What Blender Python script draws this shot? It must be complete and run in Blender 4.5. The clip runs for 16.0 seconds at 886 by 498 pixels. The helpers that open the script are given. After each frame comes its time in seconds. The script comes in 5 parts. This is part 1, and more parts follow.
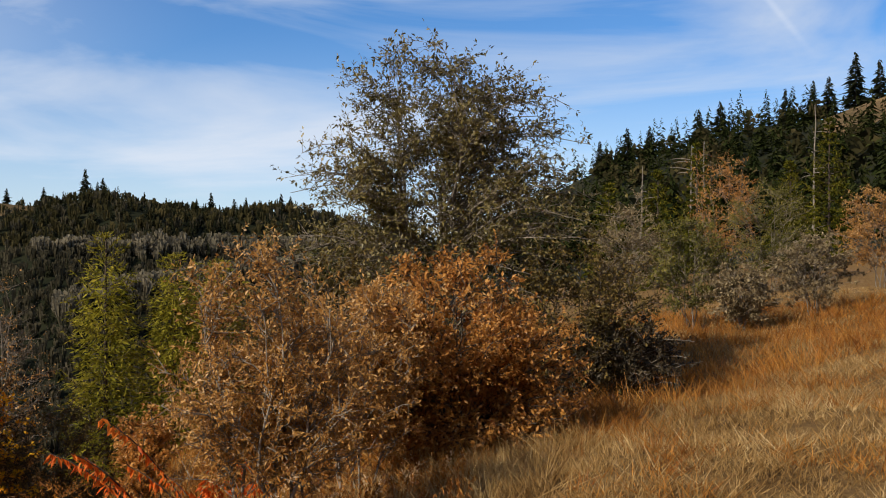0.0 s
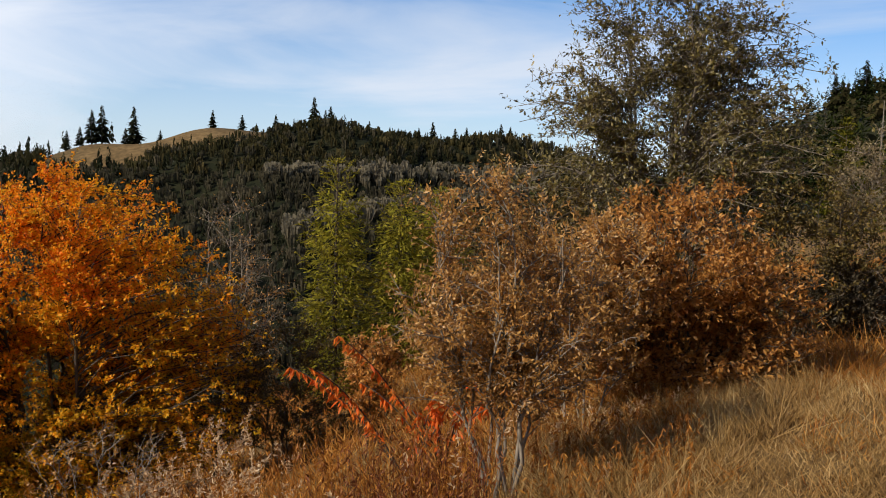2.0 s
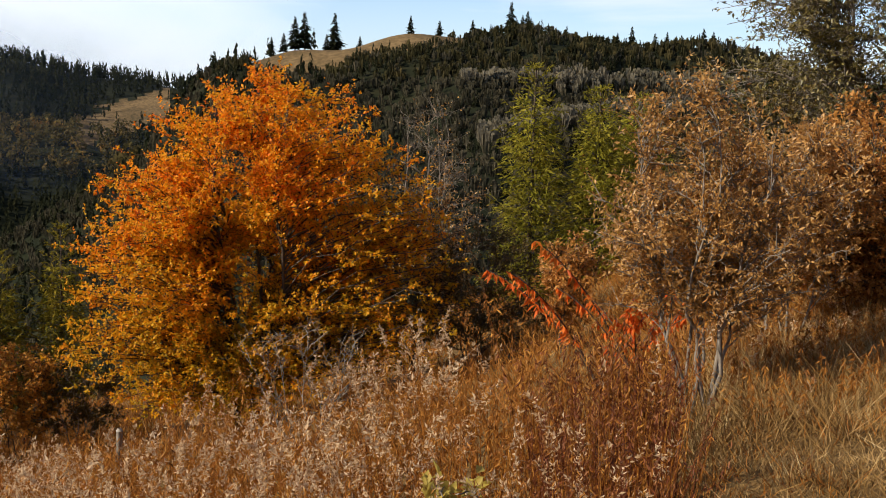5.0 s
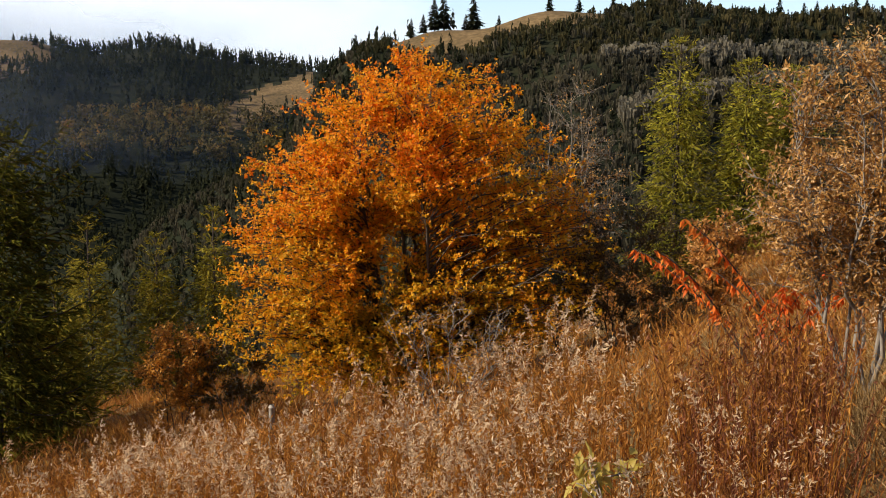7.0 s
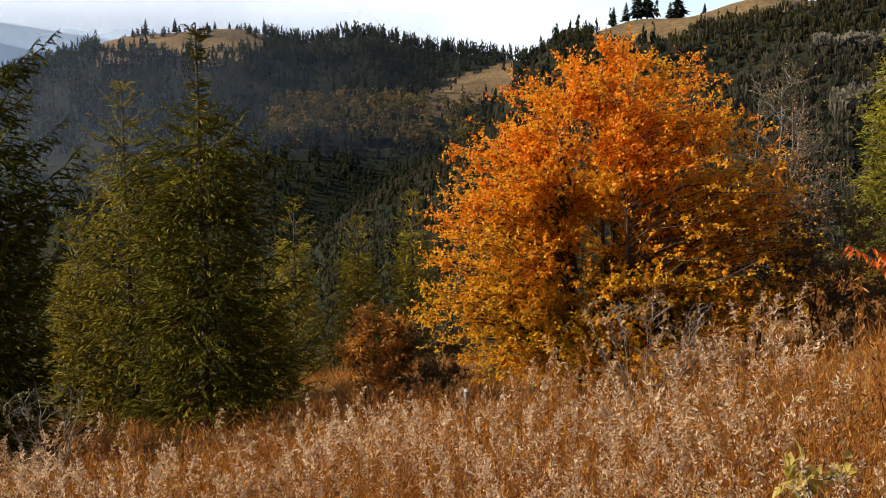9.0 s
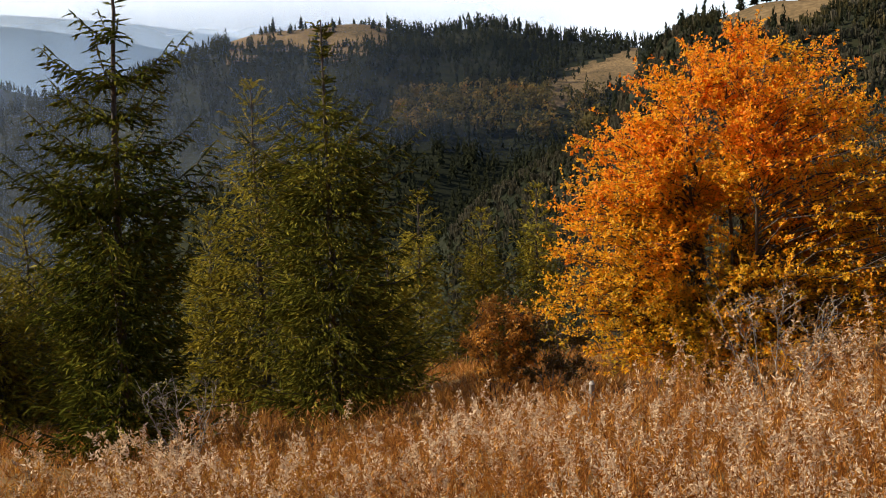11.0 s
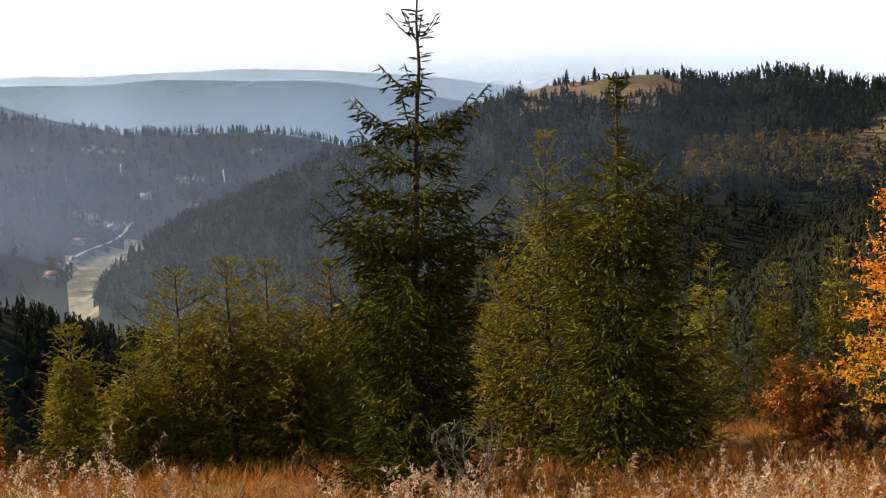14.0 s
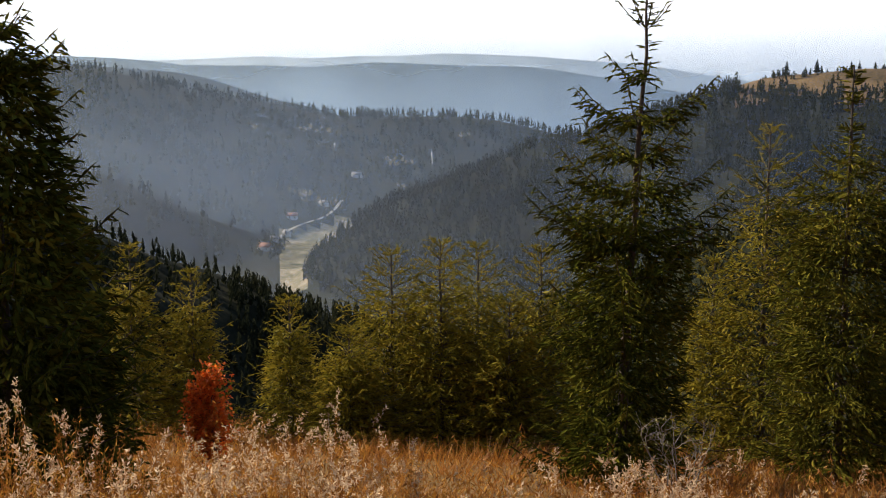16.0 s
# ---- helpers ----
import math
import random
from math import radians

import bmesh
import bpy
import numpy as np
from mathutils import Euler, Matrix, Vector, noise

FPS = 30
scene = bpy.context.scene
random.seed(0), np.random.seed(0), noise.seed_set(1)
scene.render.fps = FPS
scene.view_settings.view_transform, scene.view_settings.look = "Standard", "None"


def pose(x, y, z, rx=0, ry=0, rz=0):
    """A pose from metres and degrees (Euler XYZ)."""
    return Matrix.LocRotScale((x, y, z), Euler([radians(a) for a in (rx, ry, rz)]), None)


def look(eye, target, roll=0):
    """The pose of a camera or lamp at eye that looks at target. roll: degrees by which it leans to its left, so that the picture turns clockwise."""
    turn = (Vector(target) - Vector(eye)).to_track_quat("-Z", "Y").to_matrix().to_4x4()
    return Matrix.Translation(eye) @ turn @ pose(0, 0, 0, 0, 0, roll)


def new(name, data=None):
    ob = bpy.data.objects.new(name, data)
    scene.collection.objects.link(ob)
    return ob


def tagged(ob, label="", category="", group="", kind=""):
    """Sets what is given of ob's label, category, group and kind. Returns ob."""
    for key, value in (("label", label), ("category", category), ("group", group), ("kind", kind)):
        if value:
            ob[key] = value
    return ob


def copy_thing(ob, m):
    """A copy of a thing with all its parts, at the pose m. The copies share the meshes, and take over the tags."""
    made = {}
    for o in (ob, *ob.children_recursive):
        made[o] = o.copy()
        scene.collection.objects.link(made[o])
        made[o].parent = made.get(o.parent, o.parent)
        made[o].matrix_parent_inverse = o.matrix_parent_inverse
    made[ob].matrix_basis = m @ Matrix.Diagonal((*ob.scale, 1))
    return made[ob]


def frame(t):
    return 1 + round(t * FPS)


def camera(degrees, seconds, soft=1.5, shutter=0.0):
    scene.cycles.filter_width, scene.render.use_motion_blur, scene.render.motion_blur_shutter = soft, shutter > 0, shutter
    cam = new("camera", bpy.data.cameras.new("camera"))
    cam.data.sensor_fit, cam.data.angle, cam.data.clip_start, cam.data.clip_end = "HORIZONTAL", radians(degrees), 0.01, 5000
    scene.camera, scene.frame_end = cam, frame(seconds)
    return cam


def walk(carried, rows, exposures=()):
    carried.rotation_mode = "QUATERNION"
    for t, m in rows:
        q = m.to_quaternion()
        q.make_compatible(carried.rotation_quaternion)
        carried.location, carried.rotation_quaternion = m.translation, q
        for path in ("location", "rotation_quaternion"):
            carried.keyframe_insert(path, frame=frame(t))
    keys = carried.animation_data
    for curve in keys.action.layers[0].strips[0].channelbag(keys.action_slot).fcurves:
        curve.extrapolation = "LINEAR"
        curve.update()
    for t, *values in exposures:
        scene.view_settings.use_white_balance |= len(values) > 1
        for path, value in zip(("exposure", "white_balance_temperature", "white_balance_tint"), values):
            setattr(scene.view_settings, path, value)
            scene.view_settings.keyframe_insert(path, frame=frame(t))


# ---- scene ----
cam = camera(42.94, 16.0, soft=1.0)
EYE = 1.6
# seconds, x, y, z, yaw, pitch, roll
PATH = [
    (0.0, -0.005, 0.304, 1.648, 0.000, 0.052, 0.082),
    (0.5, -0.041, 0.322, 1.644, 1.504, 0.065, -0.603),
    (1.0, -0.092, 0.332, 1.637, 3.165, -0.681, -0.339),
    (1.5, -0.102, 0.329, 1.632, 8.121, -1.355, -1.246),
    (2.0, -0.106, 0.336, 1.628, 11.045, -3.537, -1.341),
    (2.5, -0.110, 0.340, 1.621, 13.425, -3.344, -1.234),
    (3.0, -0.116, 0.339, 1.611, 14.812, -4.929, -1.438),
    (3.5, -0.115, 0.311, 1.614, 16.168, -5.752, -1.005),
    (4.0, -0.128, 0.324, 1.608, 17.980, -6.799, -1.369),
    (4.2, -0.134, 0.324, 1.607, 18.610, -7.370, -1.625),
    (6.3, -0.154, 0.332, 1.618, 24.690, -9.043, -0.341),
    (6.5, -0.162, 0.331, 1.619, 25.420, -9.164, -0.362),
    (7.0, -0.181, 0.322, 1.611, 27.897, -9.641, -0.037),
    (7.5, -0.197, 0.326, 1.605, 29.848, -10.090, -0.007),
    (8.0, -0.226, 0.322, 1.600, 31.186, -10.334, -0.439),
    (8.5, -0.245, 0.318, 1.601, 32.463, -10.176, -0.502),
    (9.0, -0.226, 0.299, 1.596, 37.907, -10.209, -0.127),
    (9.2, -0.215, 0.301, 1.603, 39.126, -10.355, 0.267),
    (11.3, -0.212, 0.289, 1.619, 44.834, -10.209, 1.547),
    (11.5, -0.212, 0.298, 1.631, 45.454, -9.626, 1.548),
    (12.0, -0.217, 0.284, 1.620, 47.427, -8.753, 1.498),
    (12.5, -0.216, 0.266, 1.623, 49.900, -8.583, 1.896),
    (13.0, -0.202, 0.244, 1.628, 52.737, -8.398, 1.634),
    (13.5, -0.193, 0.234, 1.626, 55.220, -8.142, 2.176),
    (14.0, -0.189, 0.227, 1.625, 58.656, -7.654, 1.860),
    (14.5, -0.195, 0.205, 1.631, 61.184, -7.613, 0.739),
    (15.0, -0.240, 0.158, 1.616, 63.770, -7.823, 1.353),
    (15.5, -0.278, 0.121, 1.622, 66.570, -8.172, 0.887),
    (16.0, -0.264, 0.056, 1.629, 69.201, -8.119, 0.321)
]
walk(cam, [(t, pose(x, y, z, 90 + p, ro, ya)) for t, x, y, z, ya, p, ro in PATH], [(0, 0.0), (2, 0.03), (4, 0.2), (8, 0.5), (12.5, 0.66), (16, 0.54)])

# ---- light ----
SUN_AZ, SUN_EL = 132.0, 33.0
world = bpy.data.worlds.new("sky")
scene.world = world
world.use_nodes = True
wn, wl = world.node_tree.nodes, world.node_tree.links
wn.clear()
w_out = wn.new("ShaderNodeOutputWorld")
w_bg = wn.new("ShaderNodeBackground")
w_sky = wn.new("ShaderNodeTexSky")
w_sky.sky_type = "NISHITA"
w_sky.sun_disc = False
w_sky.sun_elevation = radians(SUN_EL)
w_sky.sun_rotation = radians(-SUN_AZ)
w_sky.altitude = 900
w_sky.dust_density = 0.8
w_sky.ozone_density = 2.5
w_bg.inputs["Strength"].default_value = 0.07
# thin cirrus, drawn out in streaks, and milky air low down and towards the sun
w_tc = wn.new("ShaderNodeTexCoord")
w_map = wn.new("ShaderNodeMapping")
w_map.inputs["Rotation"].default_value = (0.25, 0.35, 0.5)
w_map.inputs["Scale"].default_value = (1.2, 2.6, 7.0)
w_noise = wn.new("ShaderNodeTexNoise")
w_noise.inputs["Scale"].default_value = 1.7
w_noise.inputs["Detail"].default_value = 7
w_noise.inputs["Roughness"].default_value = 0.55
w_noise.inputs["Distortion"].default_value = 0.6
w_ramp = wn.new("ShaderNodeMapRange")
w_ramp.inputs["From Min"].default_value = 0.44
w_ramp.inputs["From Max"].default_value = 0.66
w_ramp.inputs["To Max"].default_value = 0.8
w_mix = wn.new("ShaderNodeMix")
w_mix.data_type = "RGBA"
w_mix.inputs["B"].default_value = (9.3, 10.3, 12.0, 1)
w_tint = wn.new("ShaderNodeMix")
w_tint.data_type = "RGBA"
w_tint.blend_type = "MULTIPLY"
w_tint.inputs["Factor"].default_value = 1.0
w_tint.inputs["B"].default_value = (0.74, 1.22, 1.75, 1)
w_dot = wn.new("ShaderNodeVectorMath")
w_dot.operation = "DOT_PRODUCT"
w_dot.inputs[1].default_value = (-math.sin(radians(122)), math.cos(radians(122)), 0.0)
w_side = wn.new("ShaderNodeMapRange")
w_side.interpolation_type = "SMOOTHSTEP"
w_side.inputs["From Min"].default_value = -0.38
w_side.inputs["From Max"].default_value = 0.38
w_sep = wn.new("ShaderNodeSeparateXYZ")
w_low = wn.new("ShaderNodeMapRange")
w_low.interpolation_type = "SMOOTHSTEP"
w_low.inputs["From Min"].default_value = -0.02
w_low.inputs["From Max"].default_value = 0.2
w_low.inputs["To Min"].default_value = 0.45
w_low.inputs["To Max"].default_value = 0.0
w_max = wn.new("ShaderNodeMath")
w_max.operation = "MAXIMUM"
w_milk = wn.new("ShaderNodeMix")
w_milk.data_type = "RGBA"
w_milk.inputs["B"].default_value = (15.0, 15.4, 16.2, 1)
wl.new(w_tc.outputs["Generated"], w_map.inputs["Vector"])
wl.new(w_map.outputs["Vector"], w_noise.inputs["Vector"])
wl.new(w_noise.outputs["Fac"], w_ramp.inputs["Value"])
wl.new(w_ramp.outputs["Result"], w_mix.inputs["Factor"])
wl.new(w_sky.outputs["Color"], w_tint.inputs["A"])
wl.new(w_tint.outputs["Result"], w_mix.inputs["A"])
wl.new(w_tc.outputs["Generated"], w_dot.inputs[0])
wl.new(w_dot.outputs["Value"], w_side.inputs["Value"])
wl.new(w_tc.outputs["Generated"], w_sep.inputs["Vector"])
wl.new(w_sep.outputs["Z"], w_low.inputs["Value"])
w_top = wn.new("ShaderNodeMapRange")
w_top.interpolation_type = "SMOOTHSTEP"
w_top.inputs["From Min"].default_value, w_top.inputs["From Max"].default_value = 0.15, 0.38
w_top.inputs["To Min"].default_value, w_top.inputs["To Max"].default_value = 1.0, 0.1
w_veil = wn.new("ShaderNodeMath")
w_veil.operation = "MULTIPLY"
wl.new(w_sep.outputs["Z"], w_top.inputs["Value"])
wl.new(w_side.outputs["Result"], w_veil.inputs[0])
wl.new(w_top.outputs["Result"], w_veil.inputs[1])
wl.new(w_veil.outputs[0], w_max.inputs[0])
wl.new(w_low.outputs["Result"], w_max.inputs[1])
wl.new(w_max.outputs[0], w_milk.inputs["Factor"])
wl.new(w_mix.outputs["Result"], w_milk.inputs["A"])
# a short fading contrail
w_off = wn.new("ShaderNodeVectorMath")
w_off.operation = "DOT_PRODUCT"
w_off.inputs[1].default_value = (-0.7282, 0.3424, -0.5937)
w_abs = wn.new("ShaderNodeMath")
w_abs.operation = "ABSOLUTE"
w_line = wn.new("ShaderNodeMapRange")
w_line.interpolation_type = "SMOOTHSTEP"
w_line.inputs["From Max"].default_value = 0.0045
w_line.inputs["To Min"].default_value, w_line.inputs["To Max"].default_value = 0.2, 0.0
w_along = wn.new("ShaderNodeVectorMath")
w_along.operation = "DOT_PRODUCT"
w_along.inputs[1].default_value = (0.2294, 0.9381, 0.2596)
w_end = wn.new("ShaderNodeMapRange")
w_end.interpolation_type = "SMOOTHSTEP"
w_end.inputs["From Min"].default_value, w_end.inputs["From Max"].default_value = 0.9911, 0.9978
w_trail = wn.new("ShaderNodeMath")
w_trail.operation = "MULTIPLY"
w_white = wn.new("ShaderNodeMix")
w_white.data_type = "RGBA"
w_white.inputs["B"].default_value = (13.0, 13.5, 14.5, 1)
for node in (w_off, w_along):
    wl.new(w_tc.outputs["Generated"], node.inputs[0])
wl.new(w_off.outputs["Value"], w_abs.inputs[0])
wl.new(w_abs.outputs[0], w_line.inputs["Value"])
wl.new(w_along.outputs["Value"], w_end.inputs["Value"])
wl.new(w_line.outputs["Result"], w_trail.inputs[0])
wl.new(w_end.outputs["Result"], w_trail.inputs[1])
wl.new(w_trail.outputs[0], w_white.inputs["Factor"])
wl.new(w_milk.outputs["Result"], w_white.inputs["A"])
# the sky deepens towards the zenith
w_deep = wn.new("ShaderNodeMapRange")
w_deep.interpolation_type = "SMOOTHSTEP"
w_deep.inputs["From Min"].default_value, w_deep.inputs["From Max"].default_value = 0.22, 0.8
w_deep.inputs["To Min"].default_value, w_deep.inputs["To Max"].default_value = 1.0, 0.4
w_dim = wn.new("ShaderNodeVectorMath")
w_dim.operation = "SCALE"
wl.new(w_sep.outputs["Z"], w_deep.inputs["Value"])
wl.new(w_white.outputs["Result"], w_dim.inputs[0])
wl.new(w_deep.outputs["Result"], w_dim.inputs["Scale"])
wl.new(w_dim.outputs["Vector"], w_bg.inputs["Color"])
wl.new(w_bg.outputs["Background"], w_out.inputs["Surface"])

sun_data = bpy.data.lights.new("sun", "SUN")
sun_data.energy, sun_data.angle, sun_data.color = 5.0, radians(0.6), (1.0, 0.87, 0.67)
sun = new("sun", sun_data)
sa, se = radians(SUN_AZ), radians(SUN_EL)
sun.matrix_world = look((0, 0, 60), (60 * math.sin(sa) * math.cos(se), -60 * math.cos(sa) * math.cos(se), 60 - 60 * math.sin(se)))


# ---- materials ----
def material(name):
    m = bpy.data.materials.new(name)
    m.use_nodes = True
    m.node_tree.nodes.clear()
    return m, m.node_tree.nodes, m.node_tree.links


def ramp(nodes, stops):
    r = nodes.new("ShaderNodeValToRGB")
    el = r.color_ramp.elements
    while len(el) < len(stops):
        el.new(0.5)
    for e, (p, c) in zip(el, stops):
        e.position, e.color = p, (*c, 1)
    return r


def leafy(name, stops, through_light=0.35, rough=0.55, patch=0.5, sheen=0.3, rise=0.0, middle=0.0, speck=0.55):
    """Leaves: colour from piece to piece and in patches of about patch metres; light shines through them."""
    m, n, l = material(name)
    out = n.new("ShaderNodeOutputMaterial")
    geo = n.new("ShaderNodeNewGeometry")
    tc = n.new("ShaderNodeTexCoord")
    ns = n.new("ShaderNodeTexNoise")
    ns.inputs["Scale"].default_value = 1 / patch
    ns.inputs["Detail"].default_value = 2
    l.new(tc.outputs["Object"], ns.inputs["Vector"])
    mx = n.new("ShaderNodeMath")
    mx.operation = "MULTIPLY_ADD"
    l.new(geo.outputs["Random Per Island"], mx.inputs[0])
    mx.inputs[1].default_value = speck
    sub = n.new("ShaderNodeMapRange")
    sub.inputs["From Min"].default_value, sub.inputs["From Max"].default_value = 0.3, 0.7
    sub.inputs["To Max"].default_value = 1.0 - speck
    l.new(ns.outputs["Fac"], sub.inputs["Value"])
    l.new(sub.outputs["Result"], mx.inputs[2])
    r = ramp(n, stops)
    if rise:
        # leaves turn first at the top of the tree
        sp = n.new("ShaderNodeSeparateXYZ")
        l.new(tc.outputs["Object"], sp.inputs["Vector"])
        up = n.new("ShaderNodeMath")
        up.operation = "SUBTRACT"
        up.inputs[1].default_value = middle
        l.new(sp.outputs["Z"], up.inputs[0])
        ma = n.new("ShaderNodeMath")
        ma.operation = "MULTIPLY_ADD"
        ma.inputs[1].default_value = rise
        l.new(up.outputs[0], ma.inputs[0])
        l.new(mx.outputs[0], ma.inputs[2])
        l.new(ma.outputs[0], r.inputs["Fac"])
    else:
        l.new(mx.outputs[0], r.inputs["Fac"])
    b = n.new("ShaderNodeBsdfPrincipled")
    b.inputs["Roughness"].default_value = rough
    b.inputs["Specular IOR Level"].default_value = sheen
    l.new(r.outputs["Color"], b.inputs["Base Color"])
    t = n.new("ShaderNodeBsdfTranslucent")
    l.new(r.outputs["Color"], t.inputs["Color"])
    mix = n.new("ShaderNodeMixShader")
    mix.inputs["Fac"].default_value = through_light
    l.new(b.outputs["BSDF"], mix.inputs[1])
    l.new(t.outputs["BSDF"], mix.inputs[2])
    l.new(mix.outputs["Shader"], out.inputs["Surface"])
    return m


def bark(name, dark, light, scale=30):
    m, n, l = material(name)
    out = n.new("ShaderNodeOutputMaterial")
    tc = n.new("ShaderNodeTexCoord")
    mp = n.new("ShaderNodeMapping")
    mp.inputs["Scale"].default_value = (1, 1, 0.3)
    l.new(tc.outputs["Object"], mp.inputs["Vector"])
    ns = n.new("ShaderNodeTexNoise")
    ns.inputs["Scale"].default_value = scale
    ns.inputs["Detail"].default_value = 5
    l.new(mp.outputs["Vector"], ns.inputs["Vector"])
    r = ramp(n, [(0.3, dark), (0.7, light)])
    l.new(ns.outputs["Fac"], r.inputs["Fac"])
    b = n.new("ShaderNodeBsdfPrincipled")
    b.inputs["Roughness"].default_value = 0.85
    l.new(r.outputs["Color"], b.inputs["Base Color"])
    bp = n.new("ShaderNodeBump")
    bp.inputs["Strength"].default_value = 0.5
    bp.inputs["Distance"].default_value = 0.01
    l.new(ns.outputs["Fac"], bp.inputs["Height"])
    l.new(bp.outputs["Normal"], b.inputs["Normal"])
    l.new(b.outputs["BSDF"], out.inputs["Surface"])
    return m


M_BEECH = leafy("beech_leaf", [(0.0, (0.38, 0.27, 0.014)), (0.3, (0.8, 0.46, 0.02)), (0.6, (0.92, 0.4, 0.016)), (1.0, (0.86, 0.2, 0.012))], 0.52, patch=0.9, rise=0.125, middle=2.55)
M_RUST = leafy("rust_leaf", [(0.0, (0.17, 0.075, 0.022)), (0.4, (0.47, 0.21, 0.048)), (0.75, (0.7, 0.36, 0.095)), (1.0, (0.88, 0.64, 0.35))], 0.45, patch=0.4, rough=0.4, sheen=0.4)
M_TAN = leafy("tan_leaf", [(0.0, (0.15, 0.075, 0.023)), (0.4, (0.43, 0.22, 0.06)), (0.75, (0.64, 0.37, 0.12)), (1.0, (0.88, 0.68, 0.43))], 0.4, patch=0.6, rough=0.4, sheen=0.4)
M_WILLOW = leafy("willow_leaf", [(0.0, (0.04, 0.036, 0.011)), (0.4, (0.115, 0.096, 0.028)), (0.7, (0.22, 0.175, 0.055)), (1.0, (0.46, 0.4, 0.25))], 0.2, patch=0.9, rough=0.4, sheen=0.4)
M_OLIVE = leafy("olive_leaf", [(0.0, (0.035, 0.03, 0.008)), (0.5, (0.11, 0.078, 0.02)), (1.0, (0.27, 0.185, 0.05))], 0.14, patch=0.6)
M_GREENISH = leafy("green_leaf", [(0.0, (0.04, 0.045, 0.01)), (0.5, (0.12, 0.115, 0.022)), (1.0, (0.32, 0.26, 0.06))], 0.2, patch=0.6)
M_RED = leafy("red_leaf", [(0.0, (0.46, 0.07, 0.01)), (0.5, (0.76, 0.15, 0.016)), (1.0, (0.86, 0.32, 0.05))], 0.48, patch=0.4)
M_YELLOW = leafy("yellow_leaf", [(0.0, (0.4, 0.3, 0.06)), (1.0, (0.6, 0.48, 0.12))], 0.4, patch=0.4)
M_GREY_LEAF = leafy("grey_leaf", [(0.0, (0.09, 0.07, 0.038)), (0.5, (0.2, 0.15, 0.08)), (1.0, (0.46, 0.38, 0.24))], 0.15, patch=0.4)
M_SPRUCE = leafy("spruce_needle", [(0.0, (0.016, 0.022, 0.004)), (0.5, (0.068, 0.074, 0.01)), (1.0, (0.23, 0.195, 0.026))], 0.1, patch=0.8, sheen=0.0, rough=0.8)
M_LARCH = leafy("larch_needle", [(0.0, (0.085, 0.082, 0.011)), (0.5, (0.24, 0.2, 0.023)), (1.0, (0.46, 0.33, 0.042))], 0.38, patch=0.7, sheen=0.04)
M_GRASS = leafy("dry_grass_blade", [(0.0, (0.075, 0.045, 0.016)), (0.35, (0.27, 0.155, 0.052)), (0.7, (0.43, 0.28, 0.11)), (1.0, (0.76, 0.6, 0.34))], 0.22, patch=0.6)
M_WEED = leafy("dry_weed", [(0.0, (0.08, 0.025, 0.006)), (0.5, (0.37, 0.14, 0.022)), (1.0, (0.7, 0.36, 0.075))], 0.38, patch=0.5)
M_FLUFF = leafy("seed_fluff", [(0.0, (0.36, 0.22, 0.11)), (0.5, (0.62, 0.44, 0.27)), (1.0, (0.86, 0.7, 0.5))], 0.45, patch=0.5, sheen=0.0)
M_FIR_FAR = leafy("far_conifer", [(0.0, (0.015, 0.019, 0.011)), (0.5, (0.029, 0.033, 0.018)), (1.0, (0.05, 0.05, 0.025))], 0.4, patch=40, rough=0.9, sheen=0.0, speck=0.3)
M_LEAF_FAR = leafy("far_broadleaf", [(0.0, (0.045, 0.042, 0.028)), (0.5, (0.08, 0.072, 0.048)), (1.0, (0.13, 0.112, 0.075))], 0.45, patch=22, rough=0.9, sheen=0.0, speck=0.35)
M_FIR_NEAR = leafy("hill_conifer", [(0.0, (0.010, 0.016, 0.006)), (0.5, (0.024, 0.032, 0.010)), (1.0, (0.055, 0.058, 0.02))], 0.15, patch=12, rough=0.9, sheen=0.0)
M_LEAF_GOLD = leafy("gold_broadleaf", [(0.0, (0.045, 0.042, 0.02)), (0.5, (0.1, 0.082, 0.034)), (0.85, (0.19, 0.125, 0.04)), (1.0, (0.36, 0.15, 0.03))], 0.4, patch=11, rough=0.9, sheen=0.0, speck=0.2)
M_LARCH_GREEN = leafy("green_larch_needle", [(0.0, (0.11, 0.12, 0.014)), (0.5, (0.33, 0.3, 0.036)), (1.0, (0.55, 0.46, 0.075))], 0.42, patch=0.7, sheen=0.02)
M_OLIVE_FAR = leafy("hill_broadleaf", [(0.0, (0.03, 0.029, 0.013)), (0.5, (0.058, 0.052, 0.024)), (1.0, (0.12, 0.095, 0.042))], 0.4, patch=12, rough=0.9, sheen=0.0, speck=0.35)
# scrub leaves with the hollow's deep shade put into their colour
M_SHADED_SCRUB = leafy("shaded_scrub_leaf", [(0.0, (0.018, 0.014, 0.009)), (0.5, (0.04, 0.03, 0.016)), (1.0, (0.11, 0.08, 0.04))], 0.05, patch=0.6)
M_YOUNG_SPRUCE = leafy("young_spruce_needle", [(0.0, (0.026, 0.03, 0.006)), (0.5, (0.115, 0.112, 0.016)), (1.0, (0.32, 0.26, 0.038))], 0.15, patch=0.8, sheen=0.0, rough=0.8)
M_OCHRE = leafy("ochre_weed", [(0.0, (0.08, 0.026, 0.006)), (0.45, (0.33, 0.13, 0.02)), (0.8, (0.53, 0.27, 0.045)), (1.0, (0.66, 0.44, 0.11))], 0.38, patch=0.6)
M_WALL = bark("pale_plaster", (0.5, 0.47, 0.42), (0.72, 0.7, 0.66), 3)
M_ROOF = bark("grey_roof", (0.14, 0.13, 0.13), (0.3, 0.3, 0.31), 3)
